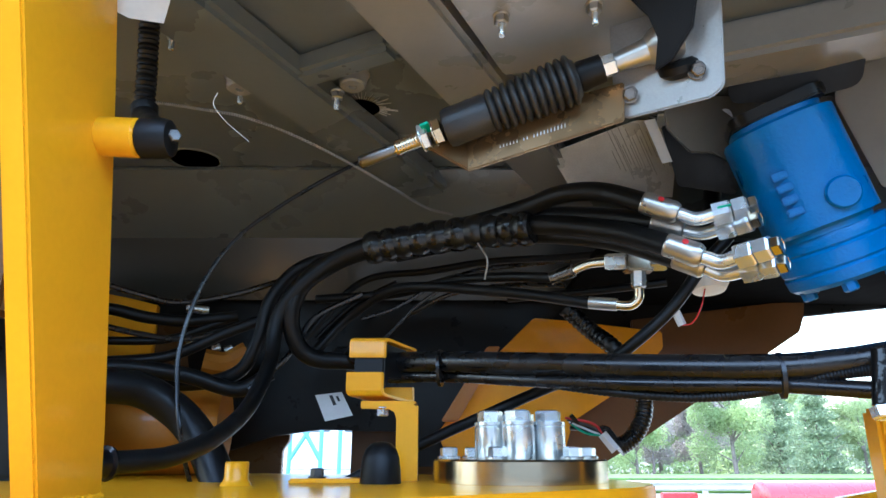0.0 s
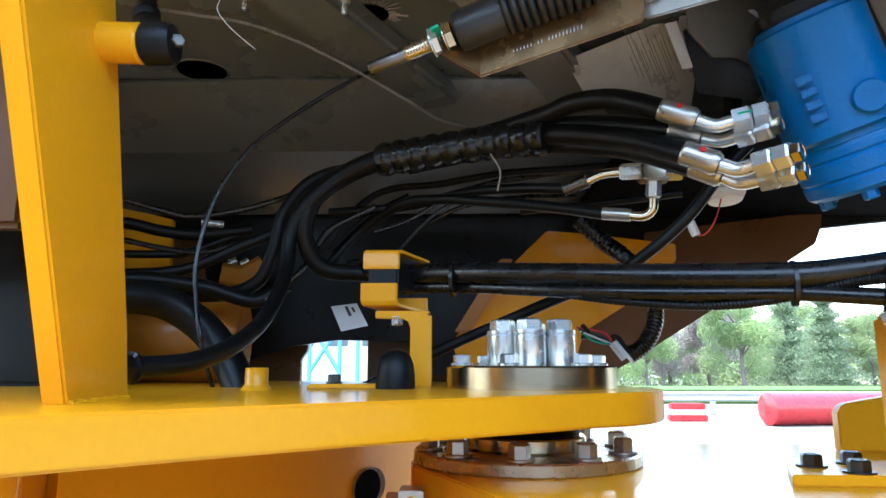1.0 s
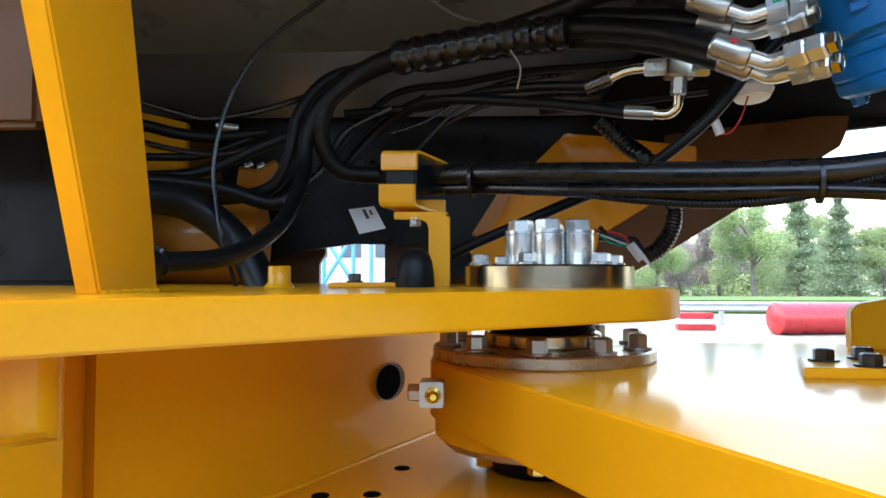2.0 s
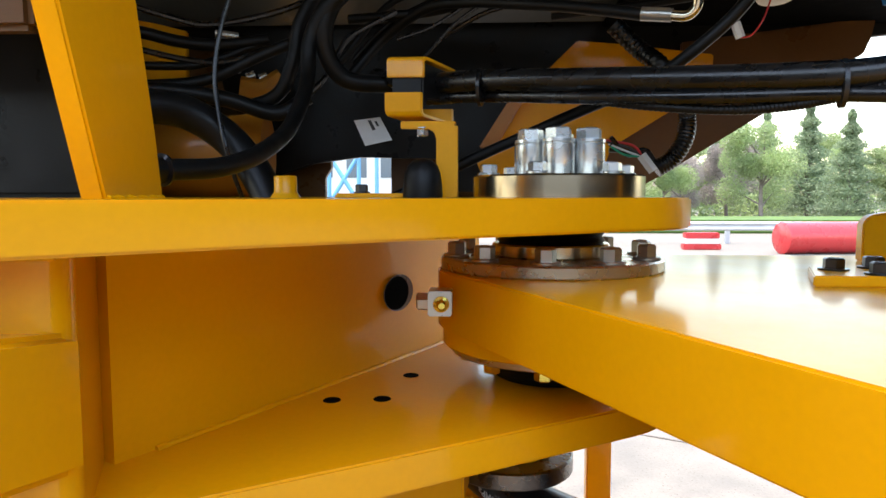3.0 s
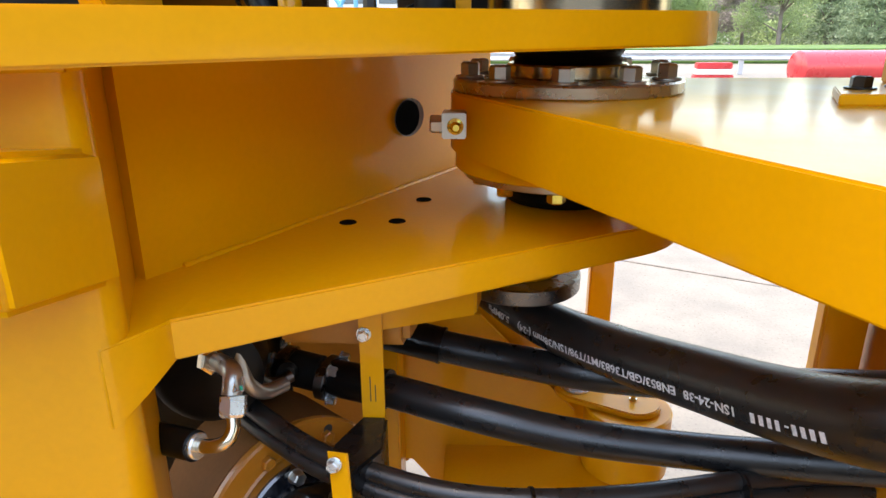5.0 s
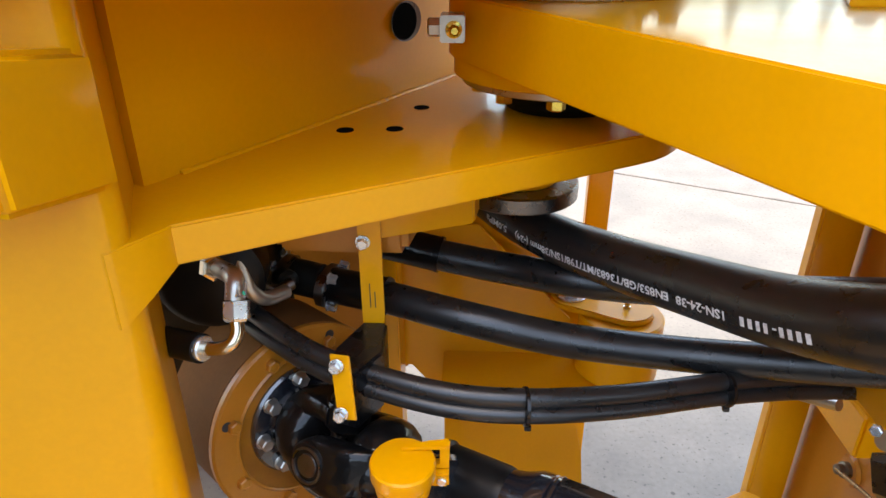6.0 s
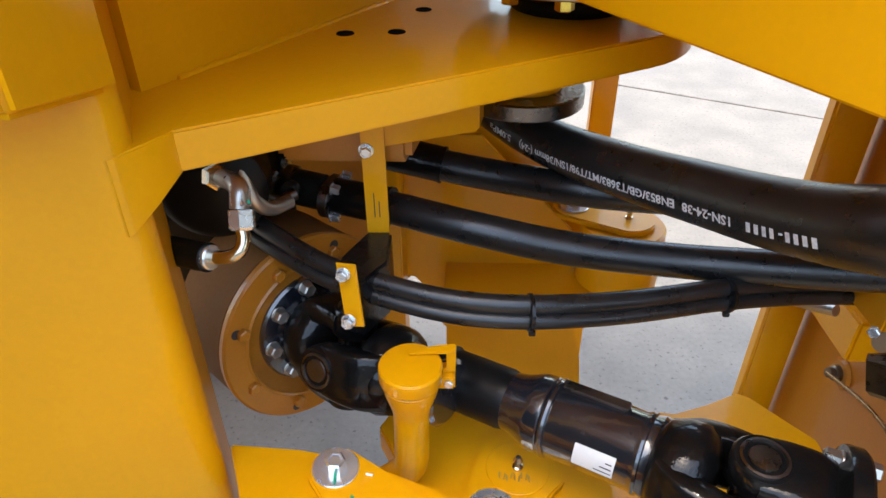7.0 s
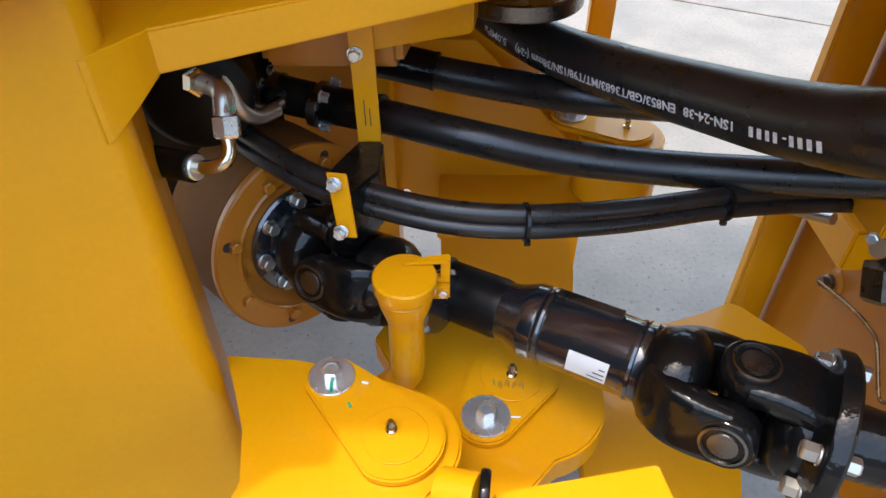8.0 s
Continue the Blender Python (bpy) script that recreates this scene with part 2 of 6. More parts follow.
def frames_along(line):
    """Two directions across the line at each of its points, turning as little as they can."""
    out, side = [], None
    for i, p in enumerate(line):
        way = (line[min(i + 1, len(line) - 1)] - line[max(i - 1, 0)]).normalized()
        if side is None:
            side = way.cross(Vector((0, 0, 1)))
            if side.length < 0.2:
                side = way.cross(Vector((1, 0, 0)))
        side = (side - way * side.dot(way)).normalized()
        out.append((way, side, way.cross(side).normalized()))
    return out


def tube(points, r, steps=8, segments=16, smooth=True, bm=None):
    """A round hose or rod along the points; r: a radius, or a function of the share of the way."""
    line = spline(points, steps) if smooth else [Vector(q) for q in points]
    bm = bm or bmesh.new()
    rings = []
    for i, (p, (way, s, u)) in enumerate(zip(line, frames_along(line))):
        rad = r(i / (len(line) - 1)) if callable(r) else r
        rings.append([bm.verts.new(p + rad * (math.cos(2 * math.pi * k / segments) * s + math.sin(2 * math.pi * k / segments) * u)) for k in range(segments)])
    for a, b in zip(rings, rings[1:]):
        for k in range(segments):
            bm.faces.new((a[k], a[(k + 1) % segments], b[(k + 1) % segments], b[k]))
    bm.faces.new(rings[0][::-1])
    bm.faces.new(rings[-1])
    return bm


CACHE = {}


def hex_head(size, height, material):
    """A hexagon bolt head with a chamfered crown and a flange, on its z axis, shared by all alike."""
    key = (size, height, material.name)
    if key not in CACHE:
        r = size / math.sqrt(3)
        bm = bmesh.new()
        rings = []
        for rr, z, k in ((r, 0, 0), (r, height * 0.86, 0), (size * 0.47, height, 0), (size * 0.36, height, 0), (size * 0.33, height * 0.94, 0)):
            rings.append([bm.verts.new((rr * math.cos(math.pi * i / 3), rr * math.sin(math.pi * i / 3), z)) for i in range(6)])
        for a, b in zip(rings, rings[1:]):
            for i in range(6):
                bm.faces.new((a[i], a[(i + 1) % 6], b[(i + 1) % 6], b[i]))
        bm.faces.new(rings[0][::-1])
        bm.faces.new(rings[-1])
        CACHE[key] = mesh_of("bolt_head", bm, material, 25)
    return CACHE[key]


def washer_mesh(r, height, material):
    key = ("washer", r, height, material.name)
    if key not in CACHE:
        CACHE[key] = mesh_of("washer", lathe(disc_profile(r, 0, height, height * 0.25), segments=28), material)
    return CACHE[key]


def bolt(parent, at, way, size=0.024, height=0.015, material=None, washer=0.0, washer_h=0.004, spin=0.3, label="", name="bolt"):
    """A bolt head, with a washer under it where one is given, as a part of parent."""
    material = material or ZINC
    m = axis_pose(at, way, spin)
    base = washer_h if washer else 0.0
    ob = put(new(name, hex_head(size, height, material)), parent, m @ Matrix.Translation((0, 0, base)))
    if label:
        tagged(ob, label)
    if washer:
        put(new("washer", washer_mesh(washer, washer_h, material)), ob if PLACE_DEPTH(parent) < 2 else parent, m)
    return ob


def PLACE_DEPTH(ob):
    return 0 if ob.parent is None else 1 + PLACE_DEPTH(ob.parent)


def arc(cx, cy, r, a0, a1, n=16):
    return [(cx + r * math.cos(radians(a0 + (a1 - a0) * i / n)), cy + r * math.sin(radians(a0 + (a1 - a0) * i / n))) for i in range(n + 1)]


def upright(points, y0, y1, bevel=0.003):
    """A plate that stands: the outline in x and z, from y0 to y1."""
    return prism(points, -y1, -y0, bevel, Matrix(((1, 0, 0, 0), (0, 0, -1, 0), (0, 1, 0, 0), (0, 0, 0, 1))))


def strip_plate(line, z0, z1, thick, bevel=0.003):
    """A bent standing plate along a line in x and y."""
    left, right = [], []
    for i, p in enumerate(line):
        a, b = Vector(line[max(i - 1, 0)]), Vector(line[min(i + 1, len(line) - 1)])
        d = (b - a).normalized()
        n = Vector((-d.y, d.x)) * thick / 2
        left.append((p[0] + n.x, p[1] + n.y))
        right.append((p[0] - n.x, p[1] - n.y))
    return prism(left + right[::-1], z0, z1, bevel)

# ---- ground and distance ----
PIN = (0.124, 1.23)
COVER = (0.134, 1.22)

bm = bmesh.new()
bmesh.ops.create_grid(bm, x_segments=40, y_segments=40, size=400)
ground = solid("ground", bm, CONCRETE, "pale grey worn concrete yard with joints", "ground", kind="structure")
for a, b in (((-3.0, 5.1), (9.0, -0.9)), ((-1.0, 7.9), (14.0, 0.4))):
    part("joint", strip_plate([a, b], 0.0, 0.004, 0.014, 0), JOINT, ground, "soft earth-filled joint in the concrete")

bm = box(-60, 90, 20.5, 24, 0.0, 0.42, 0.05)
solid("hedge", bm, GRASS, "low clipped green hedge behind the guard rail", "hedge", kind="stuff")


def leaf_cloud(rng, shape, count, size):
    """Many small leaf clumps scattered through a crown; shape(rng) gives a place in it."""
    verts, faces = [], []
    for _ in range(count):
        p = shape(rng)
        a, b = Vector(rng.uniform(-1, 1) for _ in range(3)), Vector(rng.uniform(-1, 1) for _ in range(3))
        a.normalize()
        b = (b - a * b.dot(a)).normalized()
        s = size * rng.uniform(0.5, 1.3)
        k = len(verts)
        verts += [p - a * s, p + b * s * 0.5, p + a * s, p - b * s * 0.5]
        faces.append((k, k + 1, k + 2, k + 3))
    return verts, faces


def tree(kind, height, seed, material, label):
    rng = random.Random(seed)
    root = thing("tree", (0, 0, 0), label, "tree", "trees along the road")
    bm = tube([(0, 0, 0), (0.06, 0.03, height * 0.35), (-0.05, 0.05, height * 0.65), (0, 0, height * 0.95)], lambda s: height * 0.022 * (1.05 - s), 4, 8)
    lobes = []
    for k in range(9):
        a, h = rng.uniform(0, 6.28), height * rng.uniform(0.2, 0.75)
        out = height * rng.uniform(0.12, 0.3) * (1 if kind == "round" else 1.1 * (1 - h / height))
        tip = Vector((math.cos(a) * out, math.sin(a) * out, h + height * 0.1))
        tube([(0, 0, h * 0.8), tip * 0.6 + Vector((0, 0, h * 0.36)), tip], lambda s: height * 0.009 * (1.1 - s), 3, 6, bm=bm)
        lobes.append((tip, height * rng.uniform(0.12, 0.2)))
    lobes.append((Vector((0, 0, height * 0.82)), height * 0.16))
    part("trunk", bm, BARK, root)

    def round_crown(r):
        c, rad = r.choice(lobes)
        v = Vector((r.gauss(0, 1), r.gauss(0, 1), r.gauss(0, 1))).normalized() * rad * r.random() ** 0.4
        return c + v

    def cone_crown(r):
        h = height * (0.1 + 0.9 * r.random() ** 1.3)
        tier = 0.72 + 0.28 * math.cos(h / height * 52)
        rad = 0.46 * height * (1.04 - h / height) * tier * r.uniform(0.2, 1)
        a = r.uniform(0, 6.28)
        return Vector((math.cos(a) * rad, math.sin(a) * rad, h - rad * 0.25))

    verts, faces = leaf_cloud(rng, round_crown if kind == "round" else cone_crown, 15000, height * 0.0125)
    me = bpy.data.meshes.new("crown")
    me.from_pydata(verts, [], faces)
    me.materials.append(material)
    put(new("crown", me), root, Matrix.Identity(4))
    return root


kinds = [
    tree("round", 5.0, 1, LEAF, "young broadleaf tree with light green leaves"),
    tree("round", 4.4, 2, LEAFDARK, "small plum tree with dull purple leaves"),
    tree("cone", 7.0, 3, LEAFPINE, "tall narrow dark green conifer"),
    tree("round", 5.6, 4, LEAF, "full broadleaf tree with green leaves"),
]
rng = random.Random(5)
spots = []
for row, (depth, step) in enumerate(((27, 2.6), (31, 3.0), (36, 3.2))):
    x = 0.5
    while x < 36:
        spots.append((x + rng.uniform(-0.8, 0.8), depth + rng.uniform(-1.5, 1.5), row))
        x += step
for k, tr in enumerate(kinds):
    put(tr, None, pose(3 + 6 * k, 40 + k, 0))
for x, y, row in spots:
    pick = rng.choice((0, 1, 0, 3, 2) if row == 0 else (0, 1, 3, 2, 2))
    s = rng.uniform(0.6, 0.88)
    c = copy_thing(kinds[pick], pose(x, y, 0, 0, 0, rng.uniform(0, 360)))
    c.scale = (s, s, s)

rng = random.Random(11)
verts, faces = leaf_cloud(rng, lambda r: Vector((r.uniform(-2, 40), r.uniform(34, 37), 1.2 * r.random() ** 1.3)), 9000, 0.13)
me = bpy.data.meshes.new("shrubs")
me.from_pydata(verts, [], faces)
me.materials.append(LEAF)
tagged(put(new("shrubs", me), None, Matrix.Identity(4)), "dense green shrubs behind the trees", "shrubs", kind="stuff")
# Wall added out of view to cut low sky light on the machine.
solid("unseen_wall_south", box(-16, 16, -10.2, -10.0, 0.0, 3.6, 0.02), WALLGREY, "unseen plain grey wall added to cut low sky light", "wall", kind="structure")
rail = thing("guard_rail", (6, 16.1, 0), "long galvanised steel guard rail on posts", "guard rail")
prof = [(0, 0.32), (0.05, 0.36), (0.0, 0.43), (0.05, 0.5), (0, 0.54), (-0.02, 0.54), (-0.02, 0.32)]
bm = bmesh.new()
ends = [[bm.verts.new((x, 16.1 - dy, z)) for dy, z in prof] for x in (-30, 45)]
for i in range(len(prof)):
    bm.faces.new((ends[0][i], ends[0][(i + 1) % len(prof)], ends[1][(i + 1) % len(prof)], ends[1][i]))
part("beam", bm, RAIL, rail)
for k in range(19):
    part("post", box(-30 + 4 * k, -29.9 + 4 * k, 16.12, 16.22, 0, 0.52, 0.01), RAIL, rail)

barrel = thing("steel_pipe", (7.2, 13.4, 0), "big red steel pipe lying on the yard", "pipe")
part("shell", lathe([(0.29, 0), (0.32, 0.02), (0.32, 2.6), (0.29, 2.62)], axis_pose((6.05, 13.4, 0.32), (1, 0.15, 0)), 40), RED, barrel)
barrier = thing("barrier_block", (4.85, 14.4, 0), "low red and white plastic road barrier block", "barrier")
for k, (z0, z1, m_) in enumerate(((0, 0.13, RED), (0.13, 0.24, WHITE), (0.24, 0.37, RED))):
    part("segment", box(4.45 + 0.02 * k, 5.24 - 0.02 * k, 14.3, 14.55, z0, z1, 0.02), m_, barrier)

house = thing("far_workshop", (-9, 50, 0), "pale workshop building far behind the machine", "building")
part("wall", box(-22, 1, 46, 56, 0, 7, 0.05), BUILDING, house)
part("roof", box(-22.4, 1.4, 45.6, 56.4, 7, 7.4, 0.05), RAIL, house)
for k in range(9):
    part("window", box(-21 + 2.4 * k, -19.6 + 2.4 * k, 45.93, 46.05, 2.4, 3.8, 0.02), GLASSY, house)
crane = thing("yard_crane", (-4, 22, 0), "light blue lattice yard crane", "crane")
for a, b in (((-4.9, 22, 0), (-4.9, 22, 5)), ((-3.9, 22, 0), (-3.9, 22, 5)), ((-7, 22, 0), (-4.9, 22, 2.5)), ((-4.9, 22, 2.5), (-3.9, 22, 0.9)), ((-6, 22, 4.8), (-1, 22, 5.0)), ((-4.9, 22, 0.9), (-3.9, 22, 2.5)), ((-3.3, 22, 0), (-3.3, 22, 3.6))):
    part("strut", tube([a, b], 0.07, 1, 8, False), BLUEFAR, crane)

space[0] = MACHINE

# ---- rear frame: hinge plates, web, column ----
rear = thing("rear_frame", (-0.3, 0.9, 1.0), "glossy yellow welded steel loader frame with hinge plates", "machine frame")
top = [(-1.1, -0.05), (-0.394, 0.531), (-0.255, 0.649), (-0.104, 0.767), (0.107, 0.912)] + arc(0.122, 1.2, 0.232, -70, 100, 18) + [(-0.05, 1.62), (-1.1, 1.75)]
part("top_plate", prism(top, 1.3985, 1.4475, 0.003), YELLOW, rear)
low = [(-0.54, 0.80), (-0.44, 0.645), (-0.372, 0.664)] + arc(PIN[0], PIN[1], 0.22, -59, 100, 18) + [(-0.05, 1.62), (-0.62, 1.6)]
lower_plate = part("lower_plate", prism(low, 1.072, 1.122, 0.003), YELLOW, rear)
web_line = [Vector((-0.4675 + 0.0265 * i, 0.7915 + 0.05 * i)) for i in range(18)]
part("web", strip_plate([tuple(p) for p in web_line], 1.1215, 1.4005, 0.03, 0), YELLOW, rear, angle=50)
# the column's corner is a wide bend; a gusset wraps it where the lower plate ends
CC = (-0.4326, 0.6233)
bend = arc(CC[0], CC[1], 0.035, -69.5, 32, 12)
part("column", prism([(-0.78, 0.456)] + bend + [(-0.43, 0.70), (-0.475, 0.80), (-0.78, 0.82)], 0.0, 1.4005, 0.0), YELLOW, rear, angle=40)
gusset = arc(CC[0], CC[1], 0.0375, -54, -39, 5) + [(-0.385, 0.632), (-0.369, 0.6625)]
bm = prism(gusset + [(-0.37, 0.74), (-0.44, 0.74), (-0.45, 0.62)], 0.0, 1.1222, 0.0)
for v in bm.verts:
    if v.co.z < 0.5:
        f = min(1.0, max(0.0, (v.co.y - 0.585) / 0.078))
        v.co.z = 1.024 + 0.049 * f ** 1.25
bmesh.ops.bevel(bm, geom=[e for e in bm.edges if e.calc_face_angle(0) > 0.6 and min(v.co.y for v in e.verts) < 0.665], offset=0.005, segments=3, affect="EDGES", clamp_overlap=True)
# Added out of view to keep light out of the frame's inside.
part("side_light_blocker", box(-1.7, -0.77, 0.46, 0.50, GROUND, 1.3985, 0.004), YELLOW, rear)
part("gusset", bm, YELLOW, rear, angle=50)
part("weld_bead", tube([(-0.74, 0.468, 1.398)] + [(x, y, 1.398) for x, y in bend], 0.006, 3, 10), YELLOW, rear)
bm = prism([(0.466, 1.215), (0.631, 1.181), (0.631, 1.32), (0.466, 1.345)], 0.392, 0.64, 0.008, Matrix(((0, 0, -1, 0), (1, 0, 0, 0), (0, 1, 0, 0), (0, 0, 0, 1))), 3)
part("stop_block", bm, YELLOW, rear)
# Dark discs on the plate, coloured as the shade inside threaded holes.
for x, y in ((-0.243, 1.05), (-0.163, 1.06), (-0.13, 1.202)):
    part("threaded_hole", lathe([(0.012, 1.1225), (0.0135, 1.1235), (0.0145, 1.1225), (0.0145, 1.122), (0.0, 1.1219)], Matrix.Translation((x, y, 0)), 24), UNLIT, lower_plate)
part("weld_bead", tube([(p.x + 0.0155, p.y - 0.0085, 1.1225 + 0.0006 * math.sin(i * 2.1)) for i, p in enumerate(web_line[1:])], lambda s: 0.005 + 0.0009 * math.sin(s * 210), 8, 8), YELLOW, rear)
part("weld_bead", tube([(p.x + 0.0155, p.y - 0.0085, 1.4) for p in web_line[1:]], 0.007, 3, 8), YELLOW, rear)
# Flat discs on the web; the hole's rim and shade are painted colours.
WN = Vector((0.883, -0.469, 0)).normalized()
HC = Vector((-0.166, 1.318, 1.258)) + WN * 0.0005
WD = Vector((0.469, 0.883, 0))
hole = part("web_hole", lathe([(0.0505, 0.0), (0.0505, 0.0012), (0.048, 0.0006), (0, 0.0006)], axis_pose(HC, WN) @ Matrix.Diagonal((1, 0.72, 1, 1)), 40), DARKBROWN, rear, "flat discs painted as the shaded hole in the web")
part("bore_shade", lathe([(0.042, 0.0), (0.042, 0.001), (0, 0.001)], axis_pose(HC - WD * 0.007, WN) @ Matrix.Diagonal((1, 0.8, 1, 1)), 36), UNLIT, hole)
# leaning post on the top plate
side = [(0.712, 1.445), (0.845, 1.445), (0.83, 1.53), (0.735, 1.93), (0.68, 2.14), (0.455, 2.14), (0.54, 1.93)]
bm = prism(side, 0.41, 0.438, 0.003, Matrix(((0, 0, -1, 0), (1, 0, 0, 0), (0, 1, 0, 0), (0, 0, 0, 1))))
part("post", bm, YELLOW, rear)
part("weld_bead", tube([(-0.409, 0.715 + 0.0065 * i, 1.4465 + 0.0012 * (i % 2)) for i in range(20)], lambda s: 0.0042 + 0.0008 * math.sin(s * 90), 3, 8), YELLOW, rear)
part("peg", lathe([(0.024, 0), (0.024, 0.045), (0.021, 0.048), (0.012, 0.048)], axis_pose((-0.412, 0.72, 1.862), (1, 0, -0.05)), 24), YELLOW, rear)
part("boss", lathe([(0.026, 1.445), (0.022, 1.452), (0.0185, 1.457), (0.0185, 1.482), (0.017, 1.4835), (0.011, 1.4835), (0.011, 1.465), (0, 1.465)], Matrix.Translation((-0.325, 1.095, 0)), 28), YELLOW, rear)
part("small_plate", box(-0.26, -0.11, 1.17, 1.24, 1.445, 1.455), YELLOW, rear)
bolt(rear, (-0.217, 1.2, 1.455), (0, 0, 1), 0.02, 0.013, BOLTDARK, 0.015, 0.003)

# ---- upper hinge: cover, ring, seals ----
cover = thing("hinge_pin_cover", (COVER[0], COVER[1], 1.445), "round machined steel pin cover with bolts and tall spacers", "pin cover")
part("disc", lathe(disc_profile(0.152, 1.445, 1.486, 0.003), Matrix.Translation((*COVER, 0)), 64), BRASS, cover)
for k in range(6):
    a = radians(-112 + 60 * k)
    bolt(cover, (COVER[0] + 0.125 * math.cos(a), COVER[1] + 0.125 * math.sin(a), 1.486), (0, 0, 1), 0.027, 0.015, ZINC, 0.02, 0.005, k)
for k in range(6):
    a = radians(-100 + 60 * k)
    x, y = COVER[0] + 0.004 + 0.058 * math.cos(a), COVER[1] + 0.058 * math.sin(a)
    s = part("spacer", lathe([(0.027, 1.486), (0.028, 1.488), (0.028, 1.538), (0.0265, 1.54), (0.0285, 1.542), (0.0285, 1.547), (0.026, 1.548)], Matrix.Translation((x, y, 0)), 32), ZINC, cover)
    bolt(s, (x, y, 1.548), (0, 0, 1), 0.039, 0.019, ZINC, 0.0, spin=0.2 + k)

ring = thing("hinge_flange", (*PIN, 1.32), "plated steel flange ring bolted round the hinge bearing", "flange")
part("plate", lathe(disc_profile(0.2, 1.32, 1.342, 0.003), Matrix.Translation((*PIN, 0)), 72), FLANGE, ring)
part("inner_ring", lathe(disc_profile(0.106, 1.342, 1.366, 0.003), Matrix.Translation((*PIN, 0)), 56), BRASS, ring)
part("rubber_seal", lathe([(0.093, 1.366), (0.097, 1.371), (0.091, 1.378), (0.097, 1.386), (0.094, 1.397)], Matrix.Translation((*PIN, 0)), 48), RUBBER, ring)
for k in range(10):
    a = radians(-99 + 36 * k)
    bolt(ring, (PIN[0] + 0.172 * math.cos(a), PIN[1] + 0.172 * math.sin(a), 1.342), (0, 0, 1), 0.03, 0.022, STEEL, 0.0245, 0.005, k * 0.7)
under = thing("lower_hinge_flange", (*PIN, 1.19), "lower plated flange ring under the hinge tongue with chromated bolts", "flange")
part("plate", lathe(disc_profile(0.182, 1.17, 1.184, 0.002), Matrix.Translation((*PIN, 0)), 64), FLANGE, under)
part("rubber_seal", lathe([(0.1, 1.124), (0.105, 1.135), (0.1, 1.145), (0.105, 1.155), (0.1, 1.17)], Matrix.Translation((*PIN, 0)), 48), RUBBER, under)
for k in range(10):
    a = radians(-100 + 36 * k)
    bolt(under, (PIN[0] + 0.15 * math.cos(a), PIN[1] + 0.16 * math.sin(a), 1.17), (0, 0, -1), 0.027, 0.018, CHROMATE, 0.0, spin=k)
cap_low = thing("lower_pin_cap", (0.05, 1.17, 1.0), "machined steel round pin cap under the lower hinge plate", "pin cap")
part("disc", lathe(disc_profile(0.11, 0.972, 1.002, 0.003), Matrix.Translation((0.05, 1.165, 0)), 64), DARKSTEEL, cap_low)
part("neck", lathe(disc_profile(0.07, 1.002, 1.072, 0.002), Matrix.Translation((0.05, 1.165, 0)), 40), YELLOW, cap_low)

# ---- front frame: tongue and right-hand body ----
front = thing("front_chassis", (0.5, 1.0, 0.9), "glossy yellow loader front frame with a thick hinge tongue", "machine frame")
nose = arc(PIN[0], PIN[1], 0.205, 90, 207, 18)
tongue = nose + [(0.285, 0.435), (0.34, 0.405), (1.3, 0.38), (1.3, 1.5), (0.35, 1.49)]
part("hinge_tongue", prism(tongue, 1.217, 1.32, 0.003), YELLOW, front)
part("bearing_boss", lathe(disc_profile(0.196, 1.184, 1.217, 0.002), Matrix.Translation((*PIN, 0)), 64), YELLOW, front)
part("step_plate", prism([(0.53, 1.12), (0.472, 0.985), (0.9, 0.955), (0.9, 1.14)], 1.32, 1.336, 0.002), YELLOW, front)
for x, y in ((0.54, 1.062), (0.615, 1.089), (0.575, 1.0)):
    bolt(front, (x, y, 1.336), (0, 0, 1), 0.027, 0.016, BOLTDARK, 0.022, 0.003)
part("lug", upright([(0.752, 1.32), (0.752, 1.393), (0.757, 1.404), (0.768, 1.412), (0.95, 1.442), (0.95, 1.32)], 1.36, 1.385), YELLOW, front)

# ---- grease block on the tongue's nose ----
grease = thing("grease_fitting_block", (-0.07, 1.1, 1.27), "small plated block with a brass grease nipple", "grease fitting")
part("block", box(-0.088, -0.05, 1.05, 1.1, 1.26, 1.3, 0.002), STEEL, grease)
part("nipple", lathe([(0.013, 0), (0.013, 0.004), (0.008, 0.006), (0.007, 0.012), (0.0085, 0.015), (0.005, 0.02), (0, 0.02)], axis_pose((-0.067, 1.05, 1.28), (0.1, -1, 0)), 18), CHROMATE, grease)
bolt(grease, (-0.088, 1.075, 1.28), (-1, 0, 0), 0.026, 0.02, STEEL)

# ---- underside of the cab ----
cab = thing("cab_underside", (0.0, 1.0, 2.15), "black painted underside of the cab floor with grey beams", "cab floor")
# Unseen front edge and rear depth are shaped to place the cab's shadow.
part("floor_panel", prism([(-1.7, 0.485), (-0.05, 0.485), (0.0, 0.40), (0.36, 0.40), (0.42, 0.485), (1.6, 0.485), (1.6, 2.15), (-1.7, 2.15)], 2.15, 2.17, 0.002), PANEL, cab)


def towards_eye(bm, f=0.875):
    """Scales a far part by f towards the first eye, keeping its outline there."""
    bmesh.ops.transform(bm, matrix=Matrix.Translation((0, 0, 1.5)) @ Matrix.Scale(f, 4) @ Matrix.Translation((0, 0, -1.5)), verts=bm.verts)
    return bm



def channel(a, b, width, depth, name="beam", material=None):
    """A pressed channel under the floor from a to b, with lips."""
    a, b = Vector(a), Vector(b)
    d = b - a
    m = Matrix.Translation(a) @ Matrix.Rotation(math.atan2(d.y, d.x), 4, "Z")
    bm = box(0, d.length, -width / 2, width / 2, 0, depth, 0.01, m)
    return part(name, bm, material or BEAM, cab)


